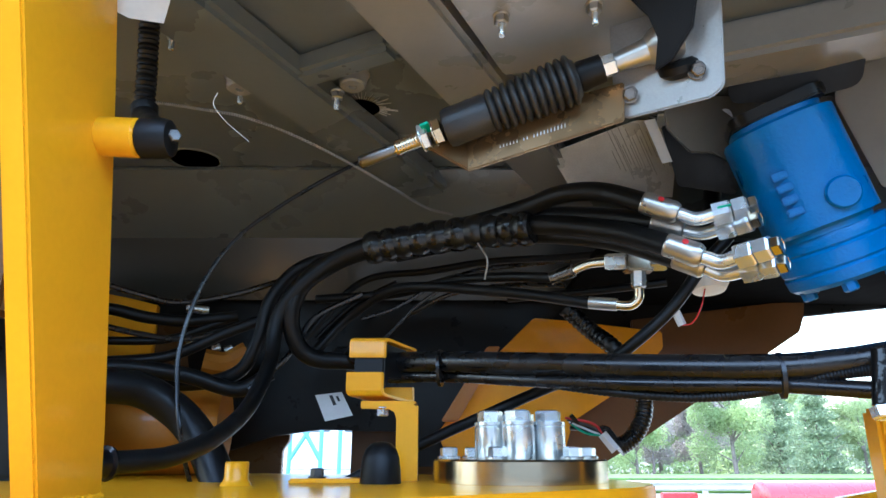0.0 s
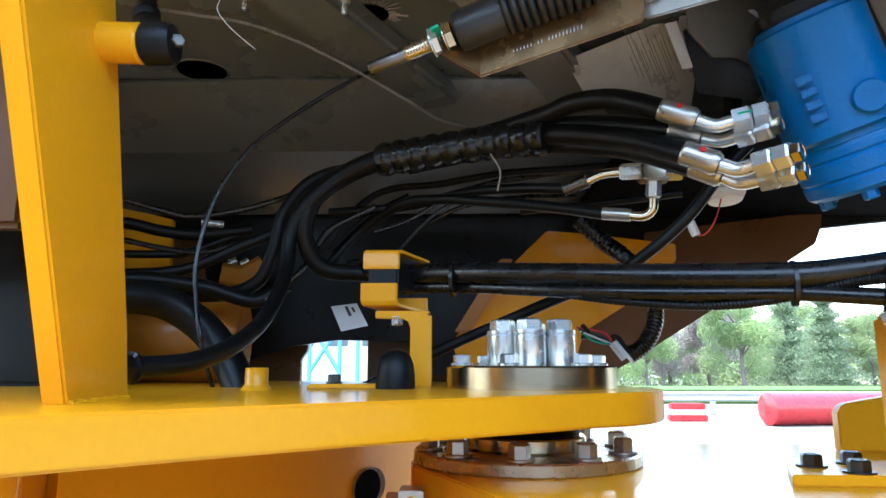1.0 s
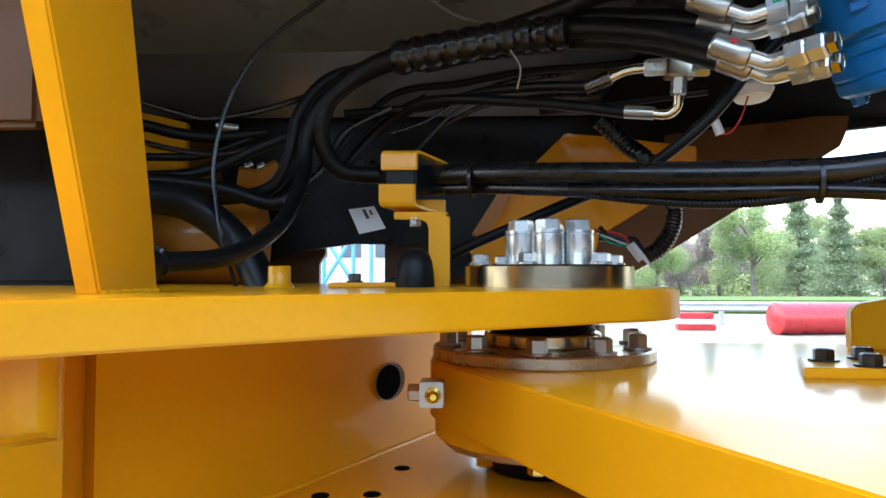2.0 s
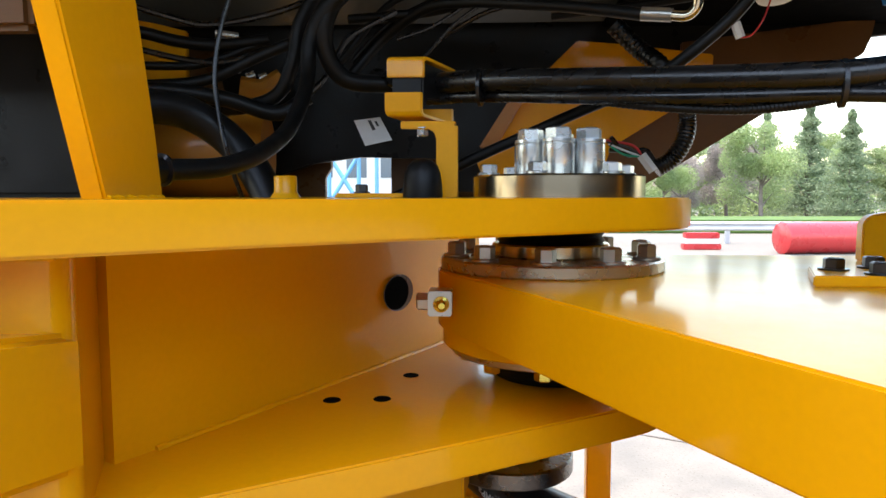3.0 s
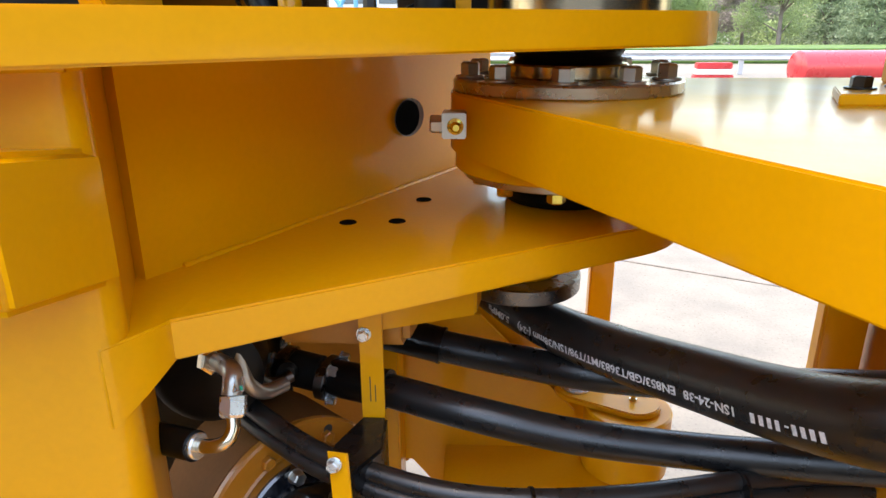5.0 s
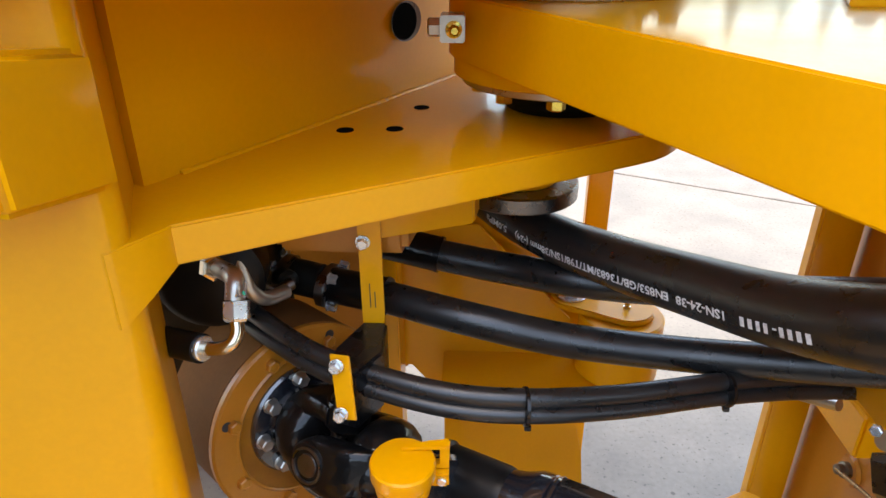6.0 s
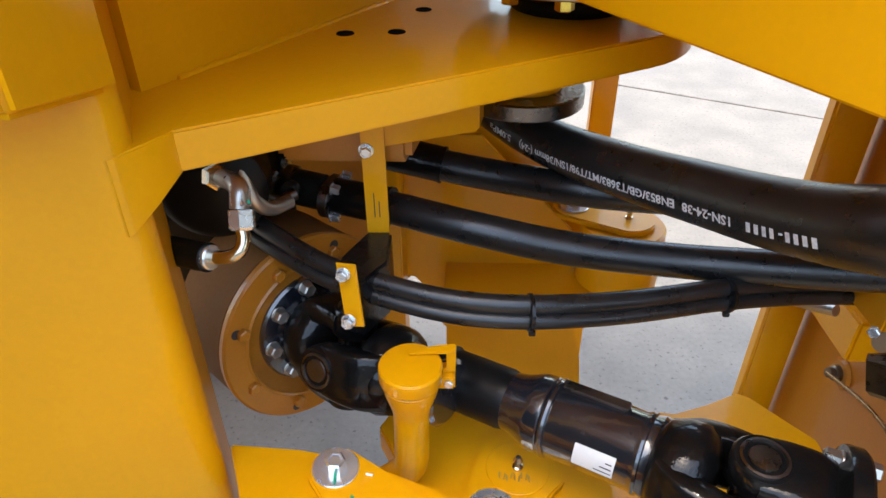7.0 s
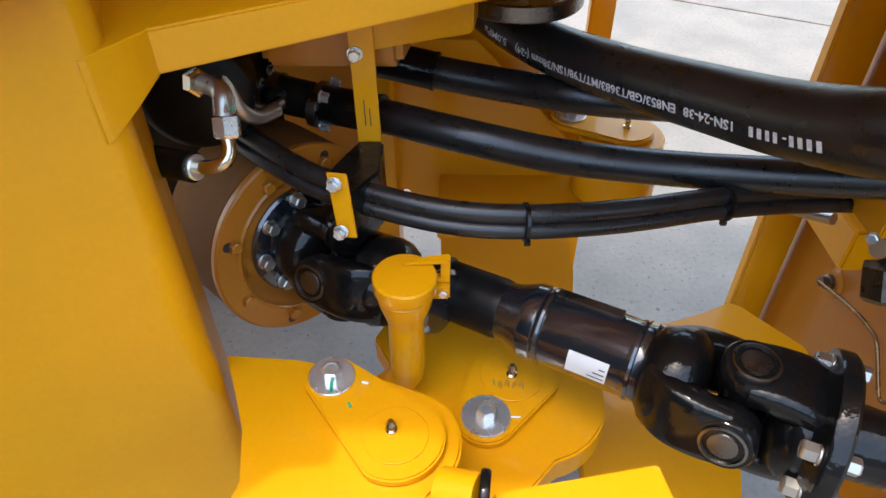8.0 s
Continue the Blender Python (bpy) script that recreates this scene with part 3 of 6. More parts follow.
channel((-0.214, 0.490, 2.09), (0.355, 1.620, 2.09), 0.117, 0.06)
channel((-0.529, 0.516, 2.1), (-0.040, 1.526, 2.1), 0.120, 0.05, material=PANEL)
channel((-0.308, 1.034, 2.104), (-0.075, 0.914, 2.104), 0.05, 0.046, "cross_member", PANEL)
channel((0.30, 1.0, 2.08), (0.98, 0.72, 2.08), 0.10, 0.07)
part("mount_plate", prism([(-0.02, 0.70), (0.10, 0.95), (0.30, 0.90), (0.30, 0.62)], 2.086, 2.15, 0.004), BEAM, cab)
part("rear_skirt", towards_eye(upright([(-1.9, 2.24), (1.75, 2.24), (1.75, 1.96), (0.876, 1.872), (0.62, 1.845), (0.42, 1.81), (0.22, 1.72), (0.12, 1.58), (0.06, 1.455), (-0.09, 1.455), (-0.13, 1.553), (-0.36, 1.558), (-0.5, 1.54), (-0.62, 1.5), (-0.74, 1.62), (-0.8, 1.9), (-1.9, 1.92)], 2.0, 2.03)), TANK, cab)
# Unlit black, so the underside shows no light from the ground.
part("skirt_step", towards_eye(prism([(0.35, 1.45), (1.55, 1.25), (1.55, 2.0), (0.35, 2.0)], 1.93, 1.945, 0.003)), UNLIT, cab)
part("skirt_upper", prism([(-1.6, 0.0), (1.2, 0.0), (1.0, 0.25), (-1.6, 0.25)], -0.01, 0.0, 0.002, Matrix.Translation((0, 1.45, 2.15)) @ Matrix.Rotation(radians(-24), 4, "X")), PANEL, cab)
part("skirt_lower", prism([(-1.6, 0.0), (1.0, 0.0), (0.7, 0.17), (-1.6, 0.17)], -0.01, 0.0, 0.002, Matrix.Translation((0, 1.678, 2.048)) @ Matrix.Rotation(radians(-72), 4, "X")), SKIRT, cab)
for x, y, r in ((-0.36, 1.72, 0.028), (-0.579, 1.41, 0.055), (-0.72, 1.7, 0.04), (-0.161, 1.166, 0.036)):
    part("floor_hole", lathe([(r, 2.1495), (r + 0.004, 2.147), (r + 0.007, 2.1495), (r + 0.007, 2.1502), (r, 2.1502)], Matrix.Translation((x, y, 0)), 32, True), PANEL, cab)
    # Dark disc that puts the shade inside the hole into its colour.
    part("hole_shade_disc", lathe([(r, 2.149), (0, 2.149)], Matrix.Translation((x, y, 0)), 32), SKIRT, cab)
for x, y in ((-0.161, 1.166), (0.36, 1.18)):
    bm = bmesh.new()
    rng = random.Random(3)
    for k in range(46):
        a = radians(140 + 250 * k / 46 + rng.uniform(-3, 3))
        r0, r1 = (0.036 if x < 0 else 0.06), (0.066 if x < 0 else 0.1) * rng.uniform(0.75, 1.1)
        tube([(x + r0 * math.cos(a), y + r0 * math.sin(a), 2.146), (x + r1 * math.cos(a), y + r1 * math.sin(a), 2.143)], 0.0009, 1, 4, False, bm)
    part("frayed_mat", bm, BRUSHED, cab, "frayed grey fibres round a floor hole", "stuff")
for p in ((-0.437, 0.92, 2.13), (-0.377, 1.091, 2.12), (0.082, 0.792, 2.07), (0.207, 0.767, 2.07), (0.503, 1.17, 2.03), (-0.18, 0.998, 2.1)):
    bolt(cab, (p[0], p[1], 2.15 if p[2] > 2.1 else 2.086), (0, 0, -1), 0.018, 0.011, STEEL, 0.012, 0.003)
    part("stud", lathe([(0.005, 0), (0.005, 0.02), (0.004, 0.022)], axis_pose((p[0], p[1], (2.15 if p[2] > 2.1 else 2.086) - 0.012), (0, 0, -1)), 12), ZINC, cab)
for p in ((-0.162, 1.048, 2.13), (-0.368, 1.058, 2.13)):
    part("mount_boss", lathe([(0.03, 2.15), (0.027, 2.146), (0.024, 2.128), (0.021, 2.125), (0.008, 2.125), (0.007, 2.13), (0, 2.13)], Matrix.Translation((p[0], p[1], 0)), 28), BEAM, cab)
part("white_tape_strip", prism([(0.425, 1.17), (0.465, 1.16), (0.5, 1.36), (0.47, 1.37)], 2.134, 2.138, 0.001), WHITE, cab)
part("dark_rib", box(0.205, 0.225, 1.16, 1.5, 2.12, 2.15, 0.003), TANK, cab)
# Light strip painted along the rib as its highlight.
part("rib_highlight_strip", box(0.197, 0.203, 1.16, 1.5, 2.13, 2.15, 0.002), BRUSHED, cab)
part("valve_bracket", upright([(0.42, 2.15), (0.75, 2.15), (0.75, 2.02), (0.56, 1.99), (0.5, 2.03), (0.46, 2.03), (0.42, 2.08)], 1.12, 1.126), BEAM, cab)

CAB_SHEETS = [((0.476, 0.964, 2.138), (0.488, 1.003, 2.065), (0.583, 0.96, 2.048), (0.656, 0.912, 2.048), (0.655, 0.88, 2.1), (0.614, 0.903, 2.108), (0.605, 0.885, 2.143)),
                     ((0.699, 1.011, 2.21), (0.8, 0.917, 2.231), (0.839, 1.07, 1.91), (0.784, 1.094, 1.952), (0.713, 1.068, 2.107)),
                     ((0.433, 1.181, 2.115), (0.533, 1.131, 2.13), (0.59, 1.161, 2.014), (0.565, 1.19, 1.974), (0.468, 1.219, 2.004))]
# panels of the machine beside the post
hood = thing("side_panel", (-1.1, 1.2, 1.45), "dark panels beside the post with an unseen light blocker", "panel")
part("lower_panel", box(-1.7, -0.66, 1.25, 1.28, 1.447, 1.78, 0.01), TANK, hood)
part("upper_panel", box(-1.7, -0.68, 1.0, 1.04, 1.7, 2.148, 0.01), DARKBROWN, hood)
# Added out of view to block sky light from the left.
part("light_blocker", box(-1.3, -1.26, -1.7, 0.4, GROUND, 2.15, 0.004), TANK, hood)

# unseen panels added beyond the tongue to block light from the right
body = thing("front_body_wall", (1.5, 0.8, 1.2), "unseen dark panels added at the right to block sky light", "body wall")
part("panel", box(1.16, 1.2, 0.3, 1.5, 1.322, 2.15, 0.004), TANK, body)
part("light_blocker", box(1.2, 1.24, -1.7, 0.3, 1.36, 2.15, 0.004), TANK, body)
part("lower_panel", box(1.301, 1.48, 0.38, 1.49, 1.20, 1.32, 0.003), YELLOW, body)

# far yellow plates
far = thing("far_side_plate", (0.5, 2.0, 1.5), "large yellow angled fender plate on the far side", "fender plate")
part("plate", upright([(-0.013, 1.542), (0.118, 1.716), (0.236, 1.830), (0.344, 1.821), (0.566, 1.794), (0.565, 1.752), (0.483, 1.668), (0.324, 1.570), (0.294, 1.485), (0.009, 1.484)], 1.69, 1.703), YELLOW, far)
# Part of the yellow fender; its underside shade is put into the colour.
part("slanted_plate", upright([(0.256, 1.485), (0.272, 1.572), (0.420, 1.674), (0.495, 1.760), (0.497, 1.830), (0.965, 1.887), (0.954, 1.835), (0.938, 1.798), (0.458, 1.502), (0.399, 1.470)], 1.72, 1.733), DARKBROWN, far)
part("rib", upright([(-0.005, 1.568), (0.111, 1.750), (0.144, 1.750), (0.037, 1.568)], 1.65, 1.69), BROWN, far)
back = thing("far_frame_wall", (-0.7, 2.1, 1.45), "far wall of the frame in yellow and shade-darkened brown", "frame wall")
part("wall", towards_eye(upright([(-1.7, 1.40), (-0.49, 1.40), (-0.49, 1.50), (-0.47, 1.53), (-0.47, 1.6), (-0.72, 1.97), (-1.7, 1.97)], 2.1, 2.13)), DARKBROWN, back)
part("wall", towards_eye(upright([(-0.28, 1.40), (0.02, 1.40), (0.02, 1.6), (-0.28, 1.6)], 2.1, 2.13)), DARKBROWN, back)
# Two walls added out of view to block light into the frame opening.
part("lower_blocker", box(-1.7, -0.5, 2.0, 2.1, GROUND, 1.36, 0.004), BROWN, back)
part("end_blocker", box(-1.75, -1.7, 1.3, 2.1, GROUND, 2.14, 0.004), BROWN, back)
part("sill", towards_eye(box(-1.7, 0.02, 1.8, 2.1, 1.36, 1.425, 0.004)), DARKBROWN, back)
part("bright_plate", towards_eye(upright([(-1.05, 1.74), (-0.82, 1.76), (-0.82, 1.90), (-0.9, 1.92), (-1.05, 1.95)], 1.86, 1.88)), YELLOW, back)
part("tank", towards_eye(lathe([(0.0, 0), (0.10, 0.0), (0.12, 0.03), (0.12, 0.4), (0.1, 0.43), (0, 0.43)], axis_pose((-1.0, 1.75, 1.56), (1, 0.1, 0)), 32)), BROWN, back)
part("bracket", towards_eye(tube([(-0.658, 1.821, 1.734), (-0.601, 1.841, 1.729), (-0.545, 1.854, 1.762)], 0.035, 4, 10)), BROWN, back)

# ---- actuator with its bracket ----
AX0, AX1 = Vector((-0.123, 0.903, 1.911)), Vector((0.268, 0.791, 2.022))
way = (AX1 - AX0).normalized()
act = thing("control_cable_actuator", tuple(AX0), "control cable end with a black bellows and threaded rod", "actuator")


def on_axis(profile, d, name, material, label=""):
    return part(name, lathe(profile, axis_pose(AX0 + way * d, way), 28), material, act, label)


on_axis([(0.009, 0), (0.010, 0.002), (0.010, 0.055), (0.008, 0.06)], 0.0, "rod_tip", DARKSTEEL)
on_axis([(0.011, 0.058)] + [(0.011 + 0.0012 * (k % 2), 0.06 + 0.0022 * k) for k in range(16)] + [(0.011, 0.096)], 0.0, "thread", BRASS)
bolt(act, AX0 + way * 0.098, way, 0.034, 0.010, ZINC, 0.021, 0.003)
bolt(act, AX0 + way * 0.118, way, 0.034, 0.012, BRASS, 0.021, 0.003)
part("paint_mark", box(-0.012, 0.012, -0.002, 0.002, 0, 0.012, 0, axis_pose(AX0 + way * 0.1 + Vector((0, -0.014, 0.008)), way)), INKGREEN, act)
on_axis([(0.016, 0.135), (0.027, 0.138), (0.029, 0.145), (0.029, 0.20), (0.027, 0.205)], 0.0, "boot", BELLOWS)
on_axis([(0.027, 0.20)] + [(0.0245 + 0.005 * k / 66 + 0.0075 * abs(math.sin(math.pi * k / 6)) ** 0.6, 0.205 + 0.00192 * k) for k in range(67)] + [(0.026, 0.336)], 0.0, "bellows", BELLOWS)
on_axis([(0.02, 0.336), (0.022, 0.34), (0.02, 0.372)], 0.0, "neck", RUBBER)
bolt(act, AX0 + way * 0.366, way, 0.028, 0.026, ZINC)
part("rod_end", tube([AX0 + way * 0.385, AX0 + way * 0.43, AX0 + way * 0.455], lambda s: 0.013 + 0.009 * s, 4, 18), STEEL, act)
part("ball_joint", lathe([(0, -0.03), (0.018, -0.026), (0.027, -0.012), (0.029, 0.003), (0.023, 0.02), (0, 0.029)], axis_pose(AX0 + way * 0.46, way), 28), STEEL, act)
part("dust_seal", lathe([(0.02, 0), (0.028, 0.006), (0.027, 0.016), (0.018, 0.024)], axis_pose(AX0 + way * 0.462 + Vector((0.015, 0.008, -0.02)), (0.3, 0.5, -0.7)), 24), RUBBER, act)

mount = thing("actuator_bracket", (0.15, 0.85, 1.93), "bent brown plated steel bracket with bolts", "bracket")


def eased(points, r):
    """Rounds the corners of an outline."""
    out = []
    for i, p in enumerate(points):
        a, b, c = Vector(points[i - 1]), Vector(p), Vector(points[(i + 1) % len(points)])
        k = min(r, 0.4 * (a - b).length, 0.4 * (c - b).length)
        s, e = b + (a - b).normalized() * k, b + (c - b).normalized() * k
        for j in range(6):
            t = j / 5
            out.append((1 - t) ** 2 * s + 2 * t * (1 - t) * b + t * t * e)
    return out


def thick_sheet(corners, thick, material, parent, name, bevel=0.002, ease=0.0):
    """A flat sheet of some thickness through corners that lie in one plane."""
    c = [Vector(p) for p in corners]
    mid = sum(c, Vector()) / len(c)
    n = Vector()
    for i in range(len(c)):
        n += (c[i] - mid).cross(c[(i + 1) % len(c)] - mid)
    n.normalize()
    m = axis_pose(mid, n)
    inv = m.inverted()
    pts = [(inv @ p).to_2d() for p in c]
    if ease:
        pts = eased(pts, ease)
    return part(name, prism([tuple(p) for p in pts], 0, thick, bevel, m), material, parent)


thick_sheet(CAB_SHEETS[0], 0.006, TANK, cab, "glossy_cover", 0.002, 0.02)
thick_sheet(CAB_SHEETS[1], 0.006, BEAM, cab, "side_sheet")
thick_sheet([(0.287, 1.366, 2.053), (0.227, 1.286, 2.106), (0.413, 1.214, 2.154), (0.438, 1.222, 2.149), (0.503, 1.313, 2.088), (0.515, 1.381, 2.043)], 0.003, ALU, cab, "bare_plate", 0.001)
bm = bmesh.new()
rng = random.Random(8)
for k in range(16):
    f = k / 15 + rng.uniform(-0.03, 0.03)
    p = Vector((0.321, 1.222, 2.147)).lerp(Vector((0.425, 1.216, 2.15)), f)
    q = Vector((0.423, 1.369, 2.049)).lerp(Vector((0.496, 1.319, 2.082)), f)
    tube([p.lerp(q, rng.uniform(0.02, 0.4)), p.lerp(q, rng.uniform(0.6, 0.98))], 0.0006, 1, 4, False, bm)
part("scuff_texture", bm, BEAM, cab, "dark scuff streaks on the bare plate", "stuff")
thick_sheet(CAB_SHEETS[2], 0.006, TANK, cab, "bracket_plate")
# Added bright sheet standing in for sky seen through an opening.
thick_sheet([(0.493, 1.135, 2.123), (0.543, 1.114, 2.119), (0.558, 1.129, 2.076), (0.5, 1.156, 2.077)], 0.004, BRUSHED, cab, "bright_plate", 0.001, 0.01)
thick_sheet([(0.397, 1.171, 2.123), (0.417, 1.164, 2.124), (0.452, 1.191, 2.044), (0.434, 1.198, 2.043)], 0.002, WHITE, cab, "paper_strip", 0)
thick_sheet([(-0.041, 0.883, 1.935), (0.037, 0.893, 1.889), (0.038, 0.901, 1.955), (-0.033, 0.895, 1.966)], 0.006, BRONZE, mount, "end_tab")
thick_sheet([(0.037, 0.893, 1.889), (0.252, 0.823, 1.936), (0.258, 0.828, 1.998), (0.037, 0.895, 1.966)], 0.006, BRONZE, mount, "web")
thick_sheet([(0.247, 0.848, 1.968), (0.264, 0.849, 1.952), (0.362, 0.785, 1.951), (0.373, 0.77, 1.961), (0.376, 0.75, 2.08), (0.366, 0.743, 2.129), (0.245, 0.803, 2.179), (0.247, 0.831, 2.084)], 0.008, BRUSHED, mount, "gusset", 0.002, 0.03)
for p in ((0.263, 0.828, 1.981), (0.341, 0.778, 1.989)):
    bolt(mount, p, (-0.12, -0.85, -0.35), 0.018, 0.011, DARKSTEEL, 0.013, 0.003)
q0, q1 = Vector((0.083, 0.872, 1.92)), Vector((0.173, 0.843, 1.938))
for k in range(20):
    if k in (6, 9):
        continue
    c = q0.lerp(q1, k / 19)
    part("etched_mark", tube([c, c + Vector((0.0015, 0.004, 0.0155))], 0.0009, 1, 4, False), INKWHITE, mount)

thick_sheet([(0.246, 0.754, 2.092), (0.28, 0.762, 2.058), (0.29, 0.766, 2.029), (0.287, 0.781, 1.989), (0.306, 0.768, 1.997), (0.331, 0.746, 2.033), (0.335, 0.724, 2.077)], 0.012, RUBBER, mount, "lever")

# ---- blue steering valve ----
valve = thing("steering_valve", (0.6, 0.95, 1.72), "blue painted cast hydraulic steering valve", "hydraulic valve")
V0, V1 = Vector((0.575, 0.998, 2.036)), Vector((0.675, 1.038, 1.781))
vd = (V1 - V0).normalized()
vm = axis_pose(V0, vd, 0.0)
vx = Vector((-0.45, -0.88, 0.0))
vx = (vx - vd * vx.dot(vd)).normalized()
vy = vd.cross(vx)
vm = Matrix((( vx.x, vy.x, vd.x, V0.x), (vx.y, vy.y, vd.y, V0.y), (vx.z, vy.z, vd.z, V0.z), (0, 0, 0, 1)))
part("mount_flange", prism(arc(0.06, 0.06, 0.03, 0, 90, 4) + arc(-0.06, 0.06, 0.03, 90, 180, 4) + arc(-0.06, -0.03, 0.03, 180, 270, 4) + arc(0.06, -0.03, 0.03, 270, 360, 4), -0.024, -0.004, 0.003, vm), TANK, valve)
part("body", prism(arc(0.03, 0.03, 0.075, 0, 90, 8) + arc(-0.03, 0.03, 0.075, 90, 180, 8) + arc(-0.03, 0.01, 0.075, 180, 270, 8) + arc(0.03, 0.01, 0.075, 270, 360, 8), -0.003, 0.20, 0.014, vm, 3), BLUE, valve)
part("gear_ring", lathe([(0.088, 0.198), (0.09, 0.202), (0.09, 0.218), (0.087, 0.222), (0.09, 0.226), (0.09, 0.25), (0.087, 0.254), (0.09, 0.258), (0.088, 0.275), (0.08, 0.282), (0, 0.282)], vm @ Matrix.Translation((0, 0.016, 0)), 40), BLUE, valve)
part("port_plug", lathe([(0.025, 0.1), (0.025, 0.110), (0.022, 0.114), (0, 0.114)], vm @ Matrix.Translation((0.0, -0.012, 0.15)) @ Matrix.Rotation(radians(90), 4, "Y"), 28), BLUE, valve)
for k in range(6):
    a = radians(60 * k + 10)
    bolt(valve, vm @ Vector((0.07 * math.cos(a), 0.016 + 0.07 * math.sin(a), 0.28)), vd, 0.02, 0.014, BLUE, 0.013, 0.002)
for k in range(4):
    part("cast_mark", box(0.103, 0.107, 0.045, 0.07, 0.085 + 0.02 * k, 0.099 + 0.02 * k, 0.002, vm), BLUE, valve)

# ---- hoses at the steering valve ----


def fitting(points, ferrule, nuts, r, group="hydraulic hose ends", mark=None):
    """A hose end: crimped ferrule, bent tube and hexagon nuts along its points."""
    p = [Vector(q) for q in points]
    f = thing("hose_fitting", p[0], "zinc plated crimped hose end with a bent tube and nut", "hose fitting", group)
    d = (p[1] - p[0]).normalized()
    L = (p[1] - p[0]).length
    prof = [(r * 1.55, 0), (r * 1.7, 0.003)]
    for k in range(6):
        prof += [(r * 1.7, L * (0.1 + 0.12 * k)), (r * 1.67, L * (0.13 + 0.12 * k))]
    prof += [(r * 1.7, L * 0.88), (r * 1.35, L)]
    part("ferrule", lathe(prof, axis_pose(p[0], d), 24), STEEL, f)
    part("bent_tube", tube(p[1:], r, 6, 16), ZINC, f)
    e = (p[-1] - p[-2]).normalized()
    at = p[-1]
    for k, (size, length) in enumerate(nuts):
        put(new("nut", hex_head(size, length, BRASS if k == 2 else ZINC)), f, axis_pose(at, e, 0.4 + k))
        at = at + e * (length + 0.002)
    part("paint_mark", tube([p[-1] + e * 0.004 + Vector((-0.004, -0.0175, 0.004)), p[-1] + e * 0.022 + Vector((-0.002, -0.0175, 0.004))], 0.0018, 1, 6, False), INKGREEN, f)
    if mark:
        part("paint_dot", lathe([(0.005, 0), (0.005, 0.001), (0, 0.0012)], axis_pose(p[0] + d * L * 0.45 + Vector((0, -0.85, 0.35)).normalized() * r * 1.7, (0, -0.85, 0.35)), 14), INKRED, f)
    return f


def hose(points, r, label="black rubber hydraulic hose", steps=8, material=None, name="hydraulic_hose", category="hose", segments=18):
    return solid(name, tube(points, r, steps, segments), material or RUBBER, label, category)


def long_hose(points, r, ferrule, label, segments=24):
    """A hose with its crimped end as a part of its own."""
    h = thing("hydraulic_hose", points[0], label, "hose")
    part("hose_body", tube(points, r, 10, segments), HOSE, h)
    part("ferrule", tube(ferrule, r * 1.15, 2, 24, False), BLACK, h)
    part("crimp_ring", tube([Vector(ferrule[1]), Vector(ferrule[1]) + (Vector(ferrule[1]) - Vector(ferrule[0])).normalized() * 0.006], r * 1.19, 1, 24, False), BLACK, h)
    return h


N = [(0.035, 0.027), (0.034, 0.022), (0.026, 0.012)]
fitting([(0.326, 1.009, 1.889), (0.376, 0.991, 1.862), (0.401, 0.985, 1.851), (0.424, 0.974, 1.854)], 0.02, N, 0.011, mark=True)
fitting([(0.351, 1.043, 1.867), (0.394, 1.024, 1.845), (0.42, 1.016, 1.837), (0.44, 0.996, 1.838)], 0.02, N, 0.011)
fitting([(0.352, 0.994, 1.812), (0.399, 0.974, 1.785), (0.423, 0.966, 1.775), (0.441, 0.946, 1.777)], 0.02, N, 0.0115, mark=True)
fitting([(0.375, 1.023, 1.799), (0.414, 1.004, 1.775), (0.438, 0.997, 1.763), (0.46, 0.975, 1.763)], 0.02, N, 0.011)
hose([(-0.098, 1.292, 1.914), (0.041, 1.257, 1.933), (0.156, 1.17, 1.939), (0.211, 1.116, 1.944), (0.271, 1.065, 1.929), (0.333, 1.008, 1.886)], 0.0175)
hose([(-0.098, 1.305, 1.906), (0.053, 1.27, 1.925), (0.179, 1.183, 1.925), (0.288, 1.106, 1.897), (0.356, 1.042, 1.865)], 0.0175)
hose([(-0.098, 1.297, 1.898), (0.052, 1.261, 1.92), (0.176, 1.169, 1.905), (0.29, 1.084, 1.865), (0.358, 0.993, 1.809)], 0.0185)
hose([(-0.098, 1.31, 1.889), (0.053, 1.284, 1.912), (0.18, 1.203, 1.897), (0.295, 1.108, 1.855), (0.379, 1.022, 1.796)], 0.0175)
wrap_path = [(0.171, 1.171, 1.901), (0.074, 1.24, 1.915), (-0.051, 1.285, 1.912), (-0.157, 1.311, 1.902), (-0.241, 1.328, 1.87), (-0.303, 1.33, 1.816), (-0.34, 1.334, 1.752), (-0.34, 1.306, 1.668), (-0.345, 1.199, 1.574), (-0.354, 1.062, 1.519), (-0.379, 0.958, 1.492), (-0.42, 0.874, 1.485)]
bundle = thing("wrapped_hose_bundle", wrap_path[3], "thick black hose bundle in a glossy spiral wrap", "hose bundle")
part("main_hose", tube(wrap_path, lambda s: 0.029 - 0.0145 * min(1.0, s * 1.6), 8, 18), RUBBER, bundle)
part("spiral_wrap", tube(wrap_path[:4], lambda s: 0.0305 + 0.005 * abs(math.sin(s * 10 * math.pi)), 30, 18), SLEEVE, bundle)
part("hose_end", lathe([(0.015, 0), (0.021, 0.002), (0.022, 0.006), (0.0175, 0.009), (0.0175, 0.03), (0.014, 0.034)], axis_pose(wrap_path[-1], Vector(wrap_path[-1]) - Vector(wrap_path[-2])), 24), BLACK, bundle)
part("cable_tie", tube([(0.067, 1.219, 1.885), (0.085, 1.218, 1.851), (0.08, 1.228, 1.814)], 0.0018, 6, 8), BRUSHED, bundle)

